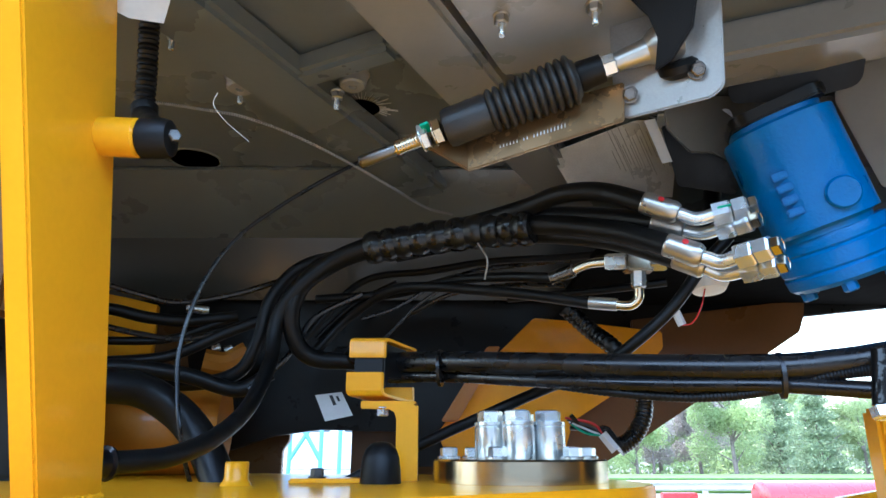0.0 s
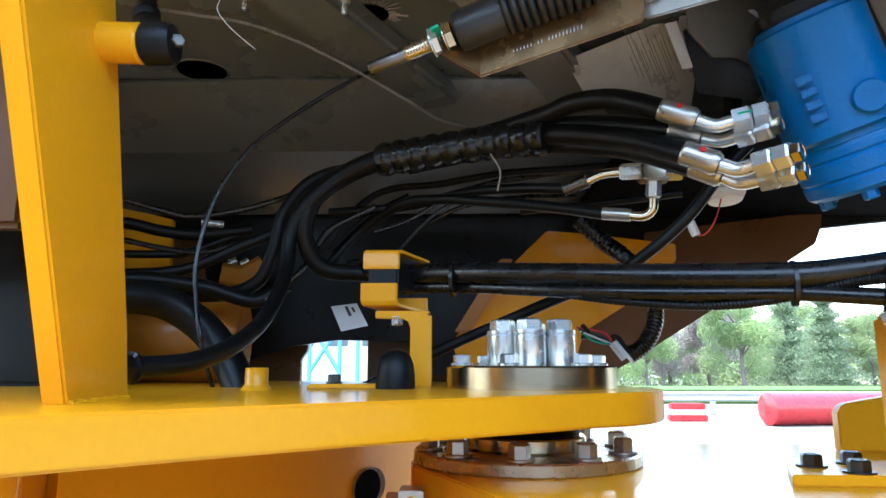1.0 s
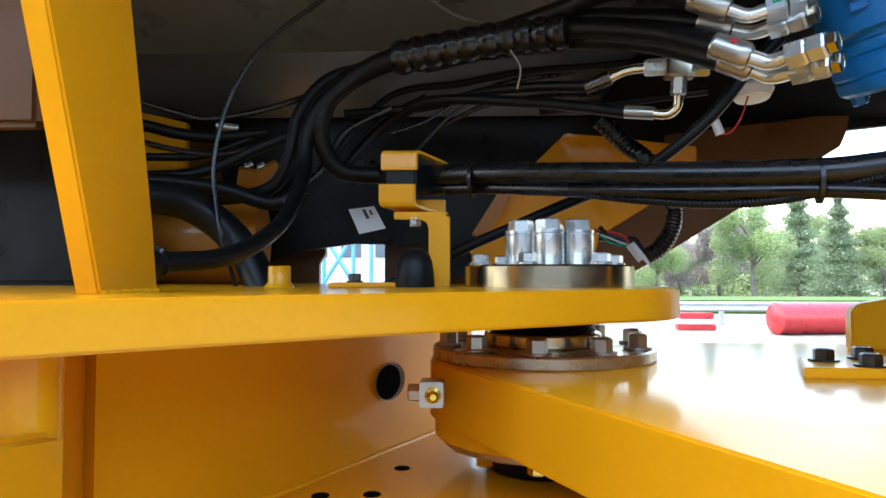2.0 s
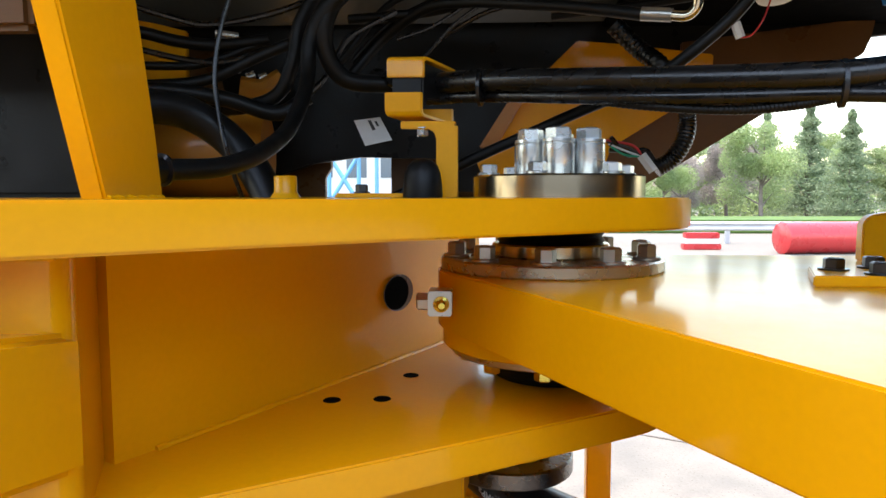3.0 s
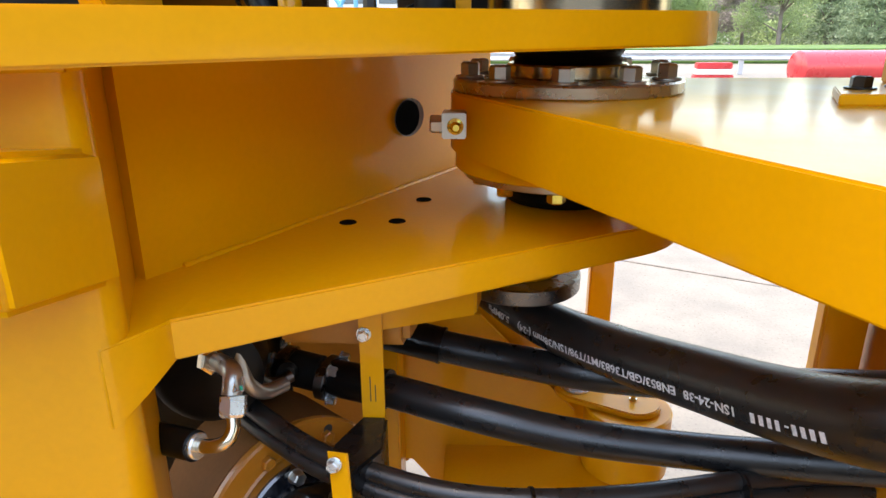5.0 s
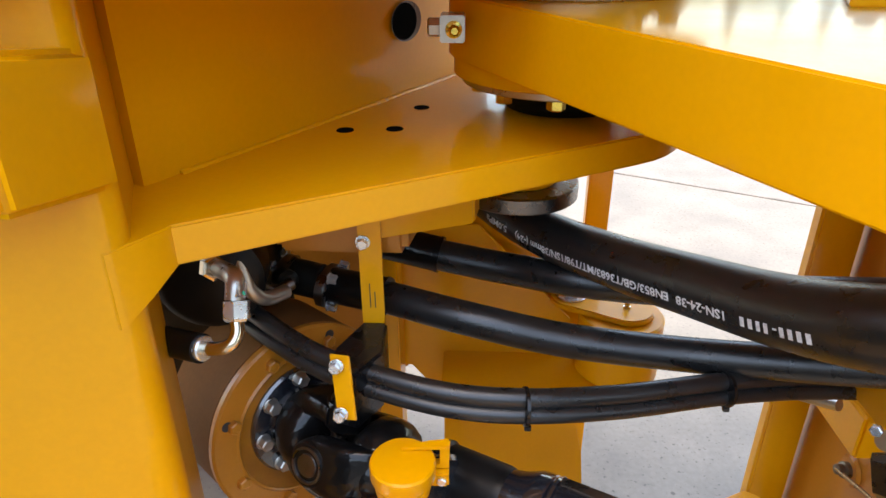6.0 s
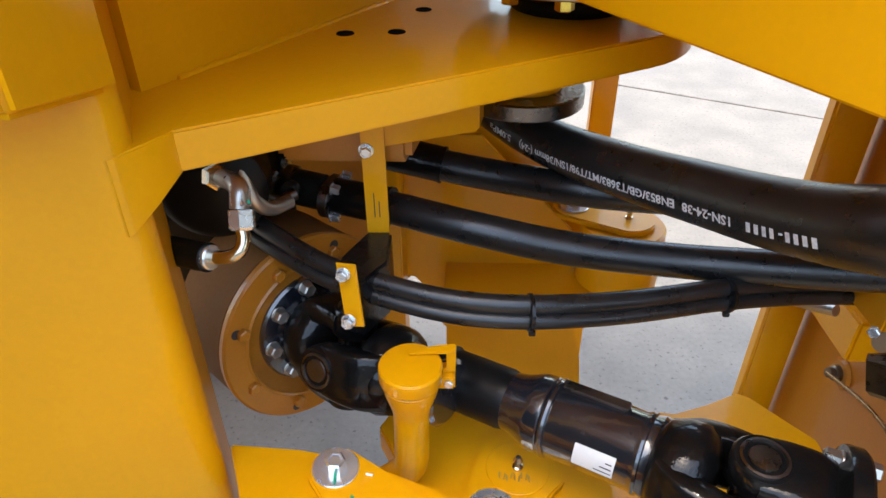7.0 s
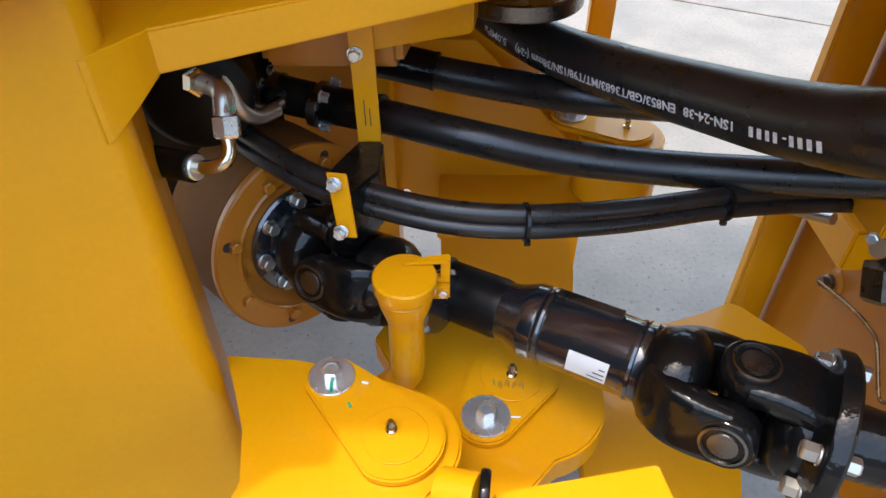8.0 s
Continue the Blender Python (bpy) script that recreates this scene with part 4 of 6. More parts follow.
# tee fitting and its pipes
tee = thing("tee_fitting", (0.355, 1.154, 1.824), "plated steel tee fitting with hose ends", "pipe fitting")
part("tee_block", box(-0.026, 0.026, -0.016, 0.016, -0.016, 0.016, 0.003, axis_pose((0.355, 1.154, 1.825), (0, 0, 1))), BRASS, tee)
part("tee_leg", tube([(0.355, 1.154, 1.822), (0.355, 1.164, 1.787)], 0.012, 2, 14, False), BRASS, tee)
for p, q, sz in (((0.336, 1.157, 1.831), (0.298, 1.168, 1.832), 0.026), ((0.376, 1.147, 1.824), (0.402, 1.139, 1.822), 0.026), ((0.355, 1.157, 1.812), (0.355, 1.165, 1.782), 0.024)):
    d = Vector(q) - Vector(p)
    put(new("nut", hex_head(sz, round(d.length, 3), ZINC)), tee, axis_pose(p, d, 0.4))
part("pipe", tube([(0.355, 1.164, 1.784), (0.354, 1.169, 1.764), (0.34, 1.176, 1.752), (0.314, 1.183, 1.755)], 0.009, 6, 12), BRASS, tee)
part("ferrule", tube([(0.318, 1.182, 1.755), (0.272, 1.202, 1.763)], 0.012, 2, 16, False), STEEL, tee)
part("pipe", tube([(0.307, 1.165, 1.832), (0.268, 1.176, 1.83), (0.232, 1.187, 1.816)], 0.009, 6, 12), BRASS, tee)
part("ferrule", tube([(0.243, 1.183, 1.821), (0.203, 1.204, 1.809)], 0.013, 2, 16, False), DARKSTEEL, tee)
hose([(0.274, 1.202, 1.762), (0.172, 1.255, 1.79), (0.065, 1.311, 1.814), (-0.029, 1.36, 1.832), (-0.116, 1.406, 1.834), (-0.208, 1.457, 1.788), (-0.28, 1.458, 1.712)], 0.011, "thin black hydraulic hose with white print")
hose([(0.209, 1.203, 1.811), (0.13, 1.271, 1.831), (0.019, 1.357, 1.845), (-0.105, 1.418, 1.831), (-0.282, 1.438, 1.822)], 0.010)
hose([(0.377, 1.291, 1.89), (0.258, 1.34, 1.892), (0.107, 1.391, 1.897), (-0.031, 1.448, 1.89), (-0.19, 1.492, 1.875), (-0.315, 1.498, 1.744)], 0.008)
hose([(0.449, 1.286, 1.823), (0.344, 1.32, 1.817), (0.263, 1.389, 1.824), (0.148, 1.457, 1.827)], 0.008)
hose([(0.497, 1.09, 1.855), (0.448, 1.093, 1.805), (0.393, 1.109, 1.734), (0.329, 1.141, 1.676), (0.277, 1.18, 1.642), (0.187, 1.262, 1.609), (0.082, 1.296, 1.565), (-0.026, 1.33, 1.519), (-0.2, 1.344, 1.435)], 0.0105, "black hose hanging down from the steering valve")
hose([(0.263, 1.395, 1.794), (0.314, 1.394, 1.745), (0.351, 1.361, 1.704), (0.4, 1.385, 1.655), (0.422, 1.420, 1.615), (0.419, 1.420, 1.569), (0.395, 1.420, 1.528), (0.361, 1.420, 1.505)], lambda s: 0.018 + 0.0009 * math.sin(s * 260), "black corrugated wiring conduit", 30, SLEEVE, "wiring_conduit", "conduit")
for k in range(3):
    hose([(0.360, 1.420, 1.508 + 0.006 * k), (0.337, 1.420, 1.528 + 0.009 * k), (0.302, 1.420, 1.542 - 0.004 * k), (0.264, 1.420 - 0.01 * k, 1.545 + 0.012 * k)], 0.005, "thin black lead out of the conduit", 8, SLEEVE, "conduit_lead", "cable", 8)
lamp = thing("white_sensor", (0.5, 1.213, 1.816), "white round plastic sensor under the cab", "sensor")
part("cap", lathe([(0.035, 0), (0.038, 0.006), (0.03, 0.02), (0, 0.026)], axis_pose((0.506, 1.224, 1.81), (0, -0.15, -1)), 28), WHITE, lamp)
part("stem", tube([(0.514, 1.237, 1.833), (0.524, 1.241, 1.881), (0.566, 1.284, 2.03)], 0.018, 4, 12), BLACK, lamp)
plug = thing("wire_connector", (0.443, 1.201, 1.727), "white wire connector hanging on thin leads", "connector")
part("housing", tube([(0.431, 1.202, 1.746), (0.441, 1.203, 1.721)], 0.008, 1, 6, False), WHITE, plug)
part("lead", tube([(0.441, 1.203, 1.721), (0.457, 1.196, 1.724), (0.472, 1.185, 1.75), (0.5, 1.216, 1.806)], 0.0015, 6, 6), INKRED, plug)
part("lead", tube([(0.431, 1.202, 1.746), (0.45, 1.188, 1.777), (0.478, 1.214, 1.805)], 0.003, 6, 6), INK, plug)
loose = thing("wire_connector", (0.336, 1.38, 1.519), "grey connector with bare coloured leads", "connector")
part("housing", tube([(0.322, 1.383, 1.532), (0.345, 1.377, 1.5)], 0.011, 1, 6, False), WHITE, loose)
for k, m_ in enumerate((INKGREEN, WHITE, INK, INKRED)):
    part("lead", tube([(0.324, 1.382, 1.528), (0.29 + 0.006 * k, 1.4, 1.535 + 0.006 * k), (0.265 - 0.004 * k, 1.41, 1.553 + 0.004 * k)], 0.0025, 6, 6), m_, loose)

# wires under the floor
hose([(-0.548, 1.109, 2.13), (-0.47, 1.116, 2.12), (-0.382, 1.131, 2.11), (-0.297, 1.189, 2.1), (-0.196, 1.28, 2.08), (-0.118, 1.356, 2.06), (-0.039, 1.465, 2.05), (0.022, 1.503, 2.047)], lambda s: 0.0028 + 0.0009 * math.sin(s * 900), "grey armoured cable in a wound steel sheath", 90, BRUSHED, "armoured_cable", "cable", 8)
hose([(-0.335, 1.033, 2.01), (-0.369, 1.009, 2.035), (-0.386, 0.99, 2.057), (-0.379, 0.983, 2.075)], 0.0007, "thin bent wire end", 8, ZINC, "loose_wire", "wire", 6)
hose([(-0.115, 1.304, 2.124), (-0.208, 1.284, 2.069), (-0.308, 1.271, 2), (-0.401, 1.253, 1.917), (-0.45, 1.238, 1.839), (-0.475, 1.226, 1.759), (-0.485, 1.215, 1.677), (-0.477, 1.205, 1.604), (-0.46, 1.194, 1.536), (-0.45, 1.219, 1.469), (-0.438, 1.262, 1.401)], 0.0042, "thin black cable curving down", 10, SLEEVE, "black_cable", "cable", 10)
strut = thing("gas_strut_arm", (-0.432, 0.846, 2.055), "black arm with a ribbed cover and a white tag", "strut")
part("arm", tube([(-0.426, 0.81, 2.146), (-0.433, 0.841, 2.062), (-0.438, 0.866, 1.974)], lambda s: 0.014 + 0.0015 * math.sin(s * 150), 40, 14), RUBBER, strut)
part("bush", lathe([(0.02, 0), (0.025, 0.004), (0.025, 0.03), (0.022, 0.038), (0.01, 0.042)], axis_pose((-0.366, 0.722, 1.86), (1, 0, 0)), 24), RUBBER, strut)
part("knuckle", tube([(-0.34, 0.722, 1.86), (-0.425, 0.848, 1.95), (-0.437, 0.863, 1.981)], 0.019, 4, 14), RUBBER, strut)
bolt(strut, (-0.327, 0.72, 1.86), (0.7, -0.7, 0), 0.014, 0.012, DARKSTEEL)
thick_sheet([(-0.445, 0.709, 2.048), (-0.41, 0.735, 2.04), (-0.372, 0.752, 2.044), (-0.358, 0.735, 2.077), (-0.402, 0.708, 2.081)], 0.001, WHITE, strut, "tag", 0)

# ---- harness across the hinge, its bracket, and things on the top plate ----
clampb = thing("harness_bracket", (-0.07, 1.25, 1.445), "yellow bent steel clamp bracket holding the harness", "bracket")
# two bent straps, slanting back across the harness
SLANT = Matrix(((0.68, 0, 1, -0.85), (1, 0, 0, 0), (0, 1, 0, 0), (0, 0, 0, 1)))
part("upper_strap", prism([(1.25, 1.668), (1.25, 1.697), (1.2515, 1.7025), (1.256, 1.706), (1.262, 1.7065), (1.335, 1.696), (1.335, 1.691), (1.262, 1.701), (1.2565, 1.699), (1.2555, 1.695), (1.2555, 1.668)], -0.178, -0.11, 0.0012, SLANT), YELLOW, clampb)
part("lower_strap", prism([(1.25, 1.641), (1.25, 1.609), (1.2515, 1.6025), (1.2555, 1.598), (1.262, 1.5965), (1.328, 1.588), (1.333, 1.59), (1.335, 1.595), (1.335, 1.62), (1.33, 1.62), (1.33, 1.595), (1.327, 1.5935), (1.262, 1.602), (1.2575, 1.604), (1.2555, 1.609), (1.2555, 1.641)], -0.182, -0.114, 0.0012, SLANT), YELLOW, clampb)
part("rubber_block", prism([(1.2565, 1.609), (1.262, 1.609), (1.27, 1.63), (1.322, 1.63), (1.322, 1.69), (1.2565, 1.697)], -0.174, -0.116, 0.003, SLANT), RUBBER, clampb)
part("stem_head", box(-0.152, -0.05, 1.256, 1.3, 1.583, 1.588, 0.0015), YELLOW, clampb)
part("stem", upright([(-0.152, 1.588), (-0.152, 1.574), (-0.1, 1.573), (-0.09, 1.568), (-0.086, 1.556), (-0.086, 1.446), (-0.046, 1.446), (-0.046, 1.566), (-0.05, 1.579), (-0.062, 1.588)], 1.25, 1.256, 0.0015), YELLOW, clampb)
part("stem_side", box(-0.05, -0.046, 1.256, 1.285, 1.446, 1.58, 0.001), YELLOW, clampb)
bolt(clampb, (-0.112, 1.262, 1.578), (0, 0, -1), 0.02, 0.014, ZINC, 0.014, 0.003)
harness = thing("wiring_harness", (0.2, 1.1, 1.63), "thick black taped wiring harness with a thin conduit", "wiring harness")
part("main_sleeve", tube([(-0.223, 1.419, 1.697), (-0.106, 1.325, 1.67), (0.006, 1.24, 1.659), (0.206, 1.123, 1.639), (0.364, 1.031, 1.624), (0.487, 0.957, 1.615), (0.547, 0.924, 1.617), (0.597, 0.892, 1.622), (0.698, 0.839, 1.637)], 0.0195, 8, 18), SLEEVE, harness)
part("second_sleeve", tube([(-0.106, 1.329, 1.639), (0.006, 1.263, 1.635), (0.205, 1.126, 1.611), (0.363, 1.034, 1.598), (0.485, 0.961, 1.59), (0.582, 0.883, 1.575), (0.666, 0.822, 1.564)], 0.012, 8, 16), SLEEVE, harness)
part("conduit", tube([(0.171, 1.152, 1.611), (0.272, 1.093, 1.591), (0.365, 1.045, 1.579), (0.432, 0.998, 1.578), (0.485, 0.961, 1.586), (0.541, 0.918, 1.599), (0.58, 0.881, 1.602)], lambda s: 0.0075 + 0.0006 * math.sin(s * 500), 40, 10), RUBBER, harness)
for p, q in ((Vector((0.488, 0.954, 1.635)), Vector((0.483, 0.963, 1.571))), (Vector((-0.005, 1.237, 1.68)), Vector((-0.005, 1.245, 1.614)))):
    bm = prism(arc(0, 0, 1, 0, 360, 24)[:-1], -0.003, 0.003, 0, axis_pose((p + q) / 2, (1, -0.25, 0)) @ Matrix.Diagonal((0.024, (p - q).length / 2 + 0.001, 1, 1)))
    part("cable_tie", bm, SLEEVE, harness)
clampR = thing("hose_clamp_stand", (0.532, 0.847, 1.498), "yellow stand with a plated clamp under the harness", "bracket")
part("clamp", tube([(0.566, 0.852, 1.624), (0.555, 0.854, 1.553)], 0.012, 2, 14, False), BLACK, clampR)
part("stand", box(0.633, 0.70, 0.99, 1.03, 1.32, 1.56, 0.006), YELLOW, clampR)
bolt(clampR, (0.531, 0.822, 1.55), (0, -0.3, -1), 0.022, 0.014, ZINC)
solid("rubber_bumper", lathe([(0.034, 1.445), (0.0345, 1.449), (0.0335, 1.47), (0.031, 1.488), (0.026, 1.502), (0.017, 1.511), (0.007, 1.5145), (0, 1.515)], Matrix.Translation((-0.104, 1.16, 0)), 36), RUBBER, "black rubber dome bumper on the top plate", "bumper")
tag = thing("paper_tag", (-0.243, 1.5, 1.593), "white printed tag hanging from a hose", "tag")
thick_sheet([(-0.285, 1.5, 1.618), (-0.226, 1.5, 1.625), (-0.198, 1.49, 1.574), (-0.258, 1.49, 1.561)], 0.001, WHITE, tag, "sheet", 0)
thick_sheet([(-0.253, 1.494, 1.617), (-0.246, 1.494, 1.618), (-0.235, 1.492, 1.597), (-0.242, 1.492, 1.595)], 0.001, INK, tag, "print_bar", 0)
thick_sheet([(-0.238, 1.494, 1.615), (-0.233, 1.494, 1.616), (-0.227, 1.492, 1.605), (-0.232, 1.492, 1.604)], 0.001, INK, tag, "print_bar", 0)
# hoses behind the post
hose([(-0.632, 1.132, 1.598), (-0.585, 1.178, 1.609), (-0.538, 1.223, 1.601), (-0.482, 1.249, 1.562), (-0.434, 1.247, 1.508), (-0.399, 1.236, 1.45), (-0.375, 1.22, 1.405)], 0.031, "thick black hose with pale print behind the post", 10)
hose([(-0.734, 1.298, 1.667), (-0.664, 1.334, 1.671), (-0.568, 1.375, 1.688), (-0.466, 1.405, 1.741), (-0.376, 1.424, 1.781)], 0.012)
hose([(-0.708, 1.257, 1.646), (-0.623, 1.3, 1.656), (-0.518, 1.347, 1.645), (-0.423, 1.382, 1.62), (-0.36, 1.396, 1.656)], 0.016)
hose([(-0.789, 1.361, 1.793), (-0.714, 1.402, 1.792), (-0.653, 1.434, 1.781), (-0.577, 1.466, 1.779), (-0.474, 1.499, 1.796)], 0.013)
hose([(-0.786, 1.376, 1.724), (-0.681, 1.43, 1.728), (-0.598, 1.465, 1.741), (-0.474, 1.499, 1.796)], 0.009)
hose([(-0.099, 1.386, 1.669), (-0.195, 1.395, 1.679), (-0.274, 1.371, 1.685), (-0.309, 1.346, 1.731), (-0.306, 1.333, 1.799), (-0.256, 1.345, 1.875), (-0.15, 1.35, 1.914)], 0.018, "black hose rising to the wrapped bundle", 8)
hose([(-0.662, 1.338, 1.644), (-0.534, 1.395, 1.632), (-0.428, 1.387, 1.655), (-0.387, 1.379, 1.724), (-0.367, 1.379, 1.809), (-0.301, 1.386, 1.886), (-0.154, 1.39, 1.92)], 0.0145, "black hose rising behind the bundle", 8)
hose([(-0.28, 1.454, 1.737), (-0.232, 1.454, 1.787), (-0.183, 1.453, 1.826), (-0.111, 1.499, 1.877)], 0.005)
hose([(-0.303, 1.455, 1.699), (-0.227, 1.451, 1.686), (-0.16, 1.4, 1.674), (-0.096, 1.347, 1.664)], 0.014)
for k, (pts_, rr) in enumerate((
        ([(-0.173, 1.384, 1.767), (-0.102, 1.386, 1.792), (-0.017, 1.379, 1.84), (0.067, 1.35, 1.864), (0.138, 1.342, 1.874)], 0.004),
        ([(-0.154, 1.397, 1.703), (-0.113, 1.395, 1.739), (-0.053, 1.377, 1.797), (0.019, 1.358, 1.841)], 0.0035),
        ([(-0.747, 1.276, 1.752), (-0.57, 1.369, 1.723), (-0.466, 1.404, 1.747), (-0.388, 1.421, 1.781)], 0.006),
        ([(-0.393, 1.359, 1.618), (-0.331, 1.37, 1.676), (-0.302, 1.38, 1.724), (-0.27, 1.388, 1.774), (-0.177, 1.402, 1.827)], 0.006),
        ([(-0.8, 1.338, 1.861), (-0.654, 1.423, 1.826), (-0.59, 1.453, 1.819), (-0.476, 1.488, 1.847), (-0.353, 1.51, 1.893)], 0.007),
        ([(0.27, 1.34, 1.886), (0.18, 1.385, 1.889), (0.084, 1.426, 1.887), (-0.018, 1.455, 1.866)], 0.006),
        ([(0.247, 1.298, 1.82), (0.138, 1.353, 1.834), (0.019, 1.383, 1.822), (-0.079, 1.42, 1.781)], 0.005))):
    hose(pts_, rr, "thin glossy black cable among the hoses", 8, SLEEVE, "thin_cable", "cable", 10)
# Zinc tubes stand in for bright gaps of sky behind the hoses.
glint = thing("chrome_connector", (-0.555, 1.638, 1.766), "bright metal tubes standing in for sky gaps behind the hoses", "pipe connector")
for p, q in (((-0.651, 1.642, 1.846), (-0.6, 1.662, 1.843)), ((-0.629, 1.615, 1.746), (-0.586, 1.629, 1.758)), ((-0.573, 1.636, 1.738), (-0.554, 1.642, 1.746)), ((-0.544, 1.646, 1.737), (-0.526, 1.651, 1.746))):
    part("tube", tube([p, q], 0.011, 1, 12, False), ZINC, glint)

# ---- below the hinge: hoses, fittings ----
big_path = [(-0.07, 1.387, 0.943), (-0.003, 1.29, 0.911), (0.099, 1.176, 0.889), (0.213, 1.028, 0.903), (0.311, 0.903, 0.926), (0.385, 0.796, 0.952), (0.446, 0.699, 0.989), (0.522, 0.619, 1.032)]


def big_r(f):
    """The big hose's radius, widened along its way to fit its width in view."""
    return 0.040 + 0.0155 * f


big = thing("large_hydraulic_hose", big_path[2], "large matt black hydraulic hose with white lettering", "hose")
part("hose_body", tube(big_path, big_r, 12, 32), HOSE, big)


def lettering(text, path, r, start, size, turn, name, squeeze=1.0):
    """White printing wrapped round a hose: the text runs back along the path from start, turned by turn degrees about it."""
    cu = bpy.data.curves.new(name, "FONT")
    cu.body, cu.size, cu.resolution_u, cu.offset = text, size, 2, 0.0005
    ob = bpy.data.objects.new(name, cu)
    scene.collection.objects.link(ob)
    bpy.context.view_layer.update()
    me = bpy.data.meshes.new_from_object(ob.evaluated_get(bpy.context.evaluated_depsgraph_get()))
    bpy.data.objects.remove(ob)
    line = spline(path, 40)
    dist = [0.0]
    for a, b in zip(line, line[1:]):
        dist.append(dist[-1] + (b - a).length)
    fr = frames_along(line)
    bm = bmesh.new()
    bm.from_mesh(me)
    bpy.data.meshes.remove(me)
    length = max((v.co.x for v in bm.verts), default=0) * squeeze
    for v in bm.verts:
        s = start - v.co.x * squeeze
        i = min(max(int(np.searchsorted(dist, s)) - 1, 0), len(line) - 2)
        f = (s - dist[i]) / (dist[i + 1] - dist[i])
        p = line[i].lerp(line[i + 1], f)
        way, side, up = fr[i]
        rad = r((i + f) / (len(line) - 1))
        a = radians(turn) + (v.co.y - size * 0.35) / rad
        v.co = p + (rad + 0.0006) * (math.cos(a) * side + math.sin(a) * up)
    return bm, length


def length_to(path, k):
    line = spline(path, 40)
    return sum((b - a).length for a, b in zip(line[: 40 * k], line[1: 40 * k + 1]))


START = length_to(big_path, 5) + 0.082
TURN_TEXT = 6
for k in range(9):
    s0 = START - 0.0122 * k
    bm, _ = lettering("I" if k != 4 else "-", big_path, big_r, s0, 0.0205, TURN_TEXT, "bar", 2.2 if k != 4 else 1.0)
    part("brand_bar", bm, INKWHITE, big)
s0 = START - 0.128
for word, gap, wide in (("1SN-24-38", 0.014, 0.98), ("EN853/GB/T3683/MT/T98/1SN/38mm (-24)", 0.024, 0.98), ("5.0MPa", 0.02, 0.98)):
    bm, n = lettering(word, big_path, big_r, s0, 0.0205, TURN_TEXT, "lettering", wide)
    part("lettering", bm, INKWHITE, big, "white printed hose marking")
    s0 -= n + gap

long_hose([(-0.245, 1.245, 0.836), (-0.17, 1.232, 0.824), (-0.1, 1.216, 0.814), (0.042, 1.176, 0.806), (0.181, 1.107, 0.819), (0.341, 1.094, 0.813), (0.477, 1.067, 0.826), (0.637, 0.993, 0.865), (0.716, 0.947, 0.891)], 0.032, [(-0.243, 1.245, 0.836), (-0.102, 1.2185, 0.8145)], "black rubber hydraulic hose below the hinge")
long_hose([(-0.305, 1.069, 0.827), (-0.243, 1.055, 0.82), (-0.17, 1.022, 0.822), (-0.034, 0.969, 0.817), (0.126, 0.95, 0.792), (0.308, 0.93, 0.784), (0.465, 0.881, 0.806), (0.572, 0.83, 0.836), (0.667, 0.776, 0.875)], 0.0295, [(-0.289, 1.065, 0.824), (-0.188, 1.03, 0.824)], "black rubber hydraulic hose from the flange connection")
fl = thing("flange_connection", (-0.3, 1.049, 0.832), "split flange connection with bolts on a steel block", "flange connection")
d = Vector((-0.243, 1.055, 0.82)) - Vector((-0.305, 1.069, 0.827))
part("flange_half", prism(arc(0.014, 0, 0.034, -90, 90, 10) + arc(-0.014, 0, 0.034, 90, 270, 10), 0, 0.02, 0.003, axis_pose((-0.307, 1.067, 0.825), d)), DARKSTEEL, fl)
part("block", lathe([(0.03, -0.062), (0.034, -0.058), (0.034, -0.004), (0.03, 0.0)], axis_pose((-0.309, 1.072, 0.825), d), 28), TANK, fl)
part("flange_half", prism(arc(0.012, 0, 0.032, -90, 90, 10) + arc(-0.012, 0, 0.032, 90, 270, 10), -0.085, -0.062, 0.003, axis_pose((-0.309, 1.072, 0.825), d)), DARKSTEEL, fl)
fm = axis_pose((-0.309, 1.072, 0.825), d)
for sx, sy in ((-1, -1), (1, -1), (1, 1), (-1, 1)):
    bolt(fl, fm @ Vector((0.027 * sx, 0.029 * sy, 0.022)), d, 0.017, 0.014, ZINC, 0.011, 0.003)
    bolt(fl, fm @ Vector((0.027 * sx, 0.027 * sy, -0.085)), -d, 0.016, 0.012, ZINC, 0.011, 0.003)
el = thing("pipe_elbow", (-0.356, 0.783, 0.962), "plated steel elbow with a hexagon nut", "pipe elbow")
part("upper_elbow", tube([(-0.4, 0.843, 0.973), (-0.374, 0.811, 0.984), (-0.356, 0.785, 0.987), (-0.355, 0.772, 0.964)], 0.0135, 6, 18), STEEL, el)
e = Vector((-0.351, 0.759, 0.938)) - Vector((-0.353, 0.775, 0.967))
put(new("nut", hex_head(0.027, 0.022, ZINC)), el, axis_pose((-0.355, 0.784, 0.984), e, 0.2))
put(new("nut", hex_head(0.032, 0.028, ZINC)), el, axis_pose((-0.353, 0.772, 0.962), e, 0.5))
put(new("nut", hex_head(0.034, 0.014, BRASS)), el, axis_pose((-0.415, 0.848, 0.973), Vector((-0.374, 0.811, 0.984)) - Vector((-0.415, 0.848, 0.973)), 0.2))
part("lower_bend", tube([(-0.352, 0.76, 0.941), (-0.35, 0.751, 0.925), (-0.356, 0.741, 0.913), (-0.375, 0.74, 0.905), (-0.402, 0.749, 0.899)], 0.0098, 6, 18), BRASS, el)
part("collar", lathe(disc_profile(0.018, 0, 0.01), axis_pose((-0.396, 0.746, 0.9), Vector((-0.416, 0.754, 0.897)) - Vector((-0.396, 0.746, 0.9))), 24), ZINC, el)
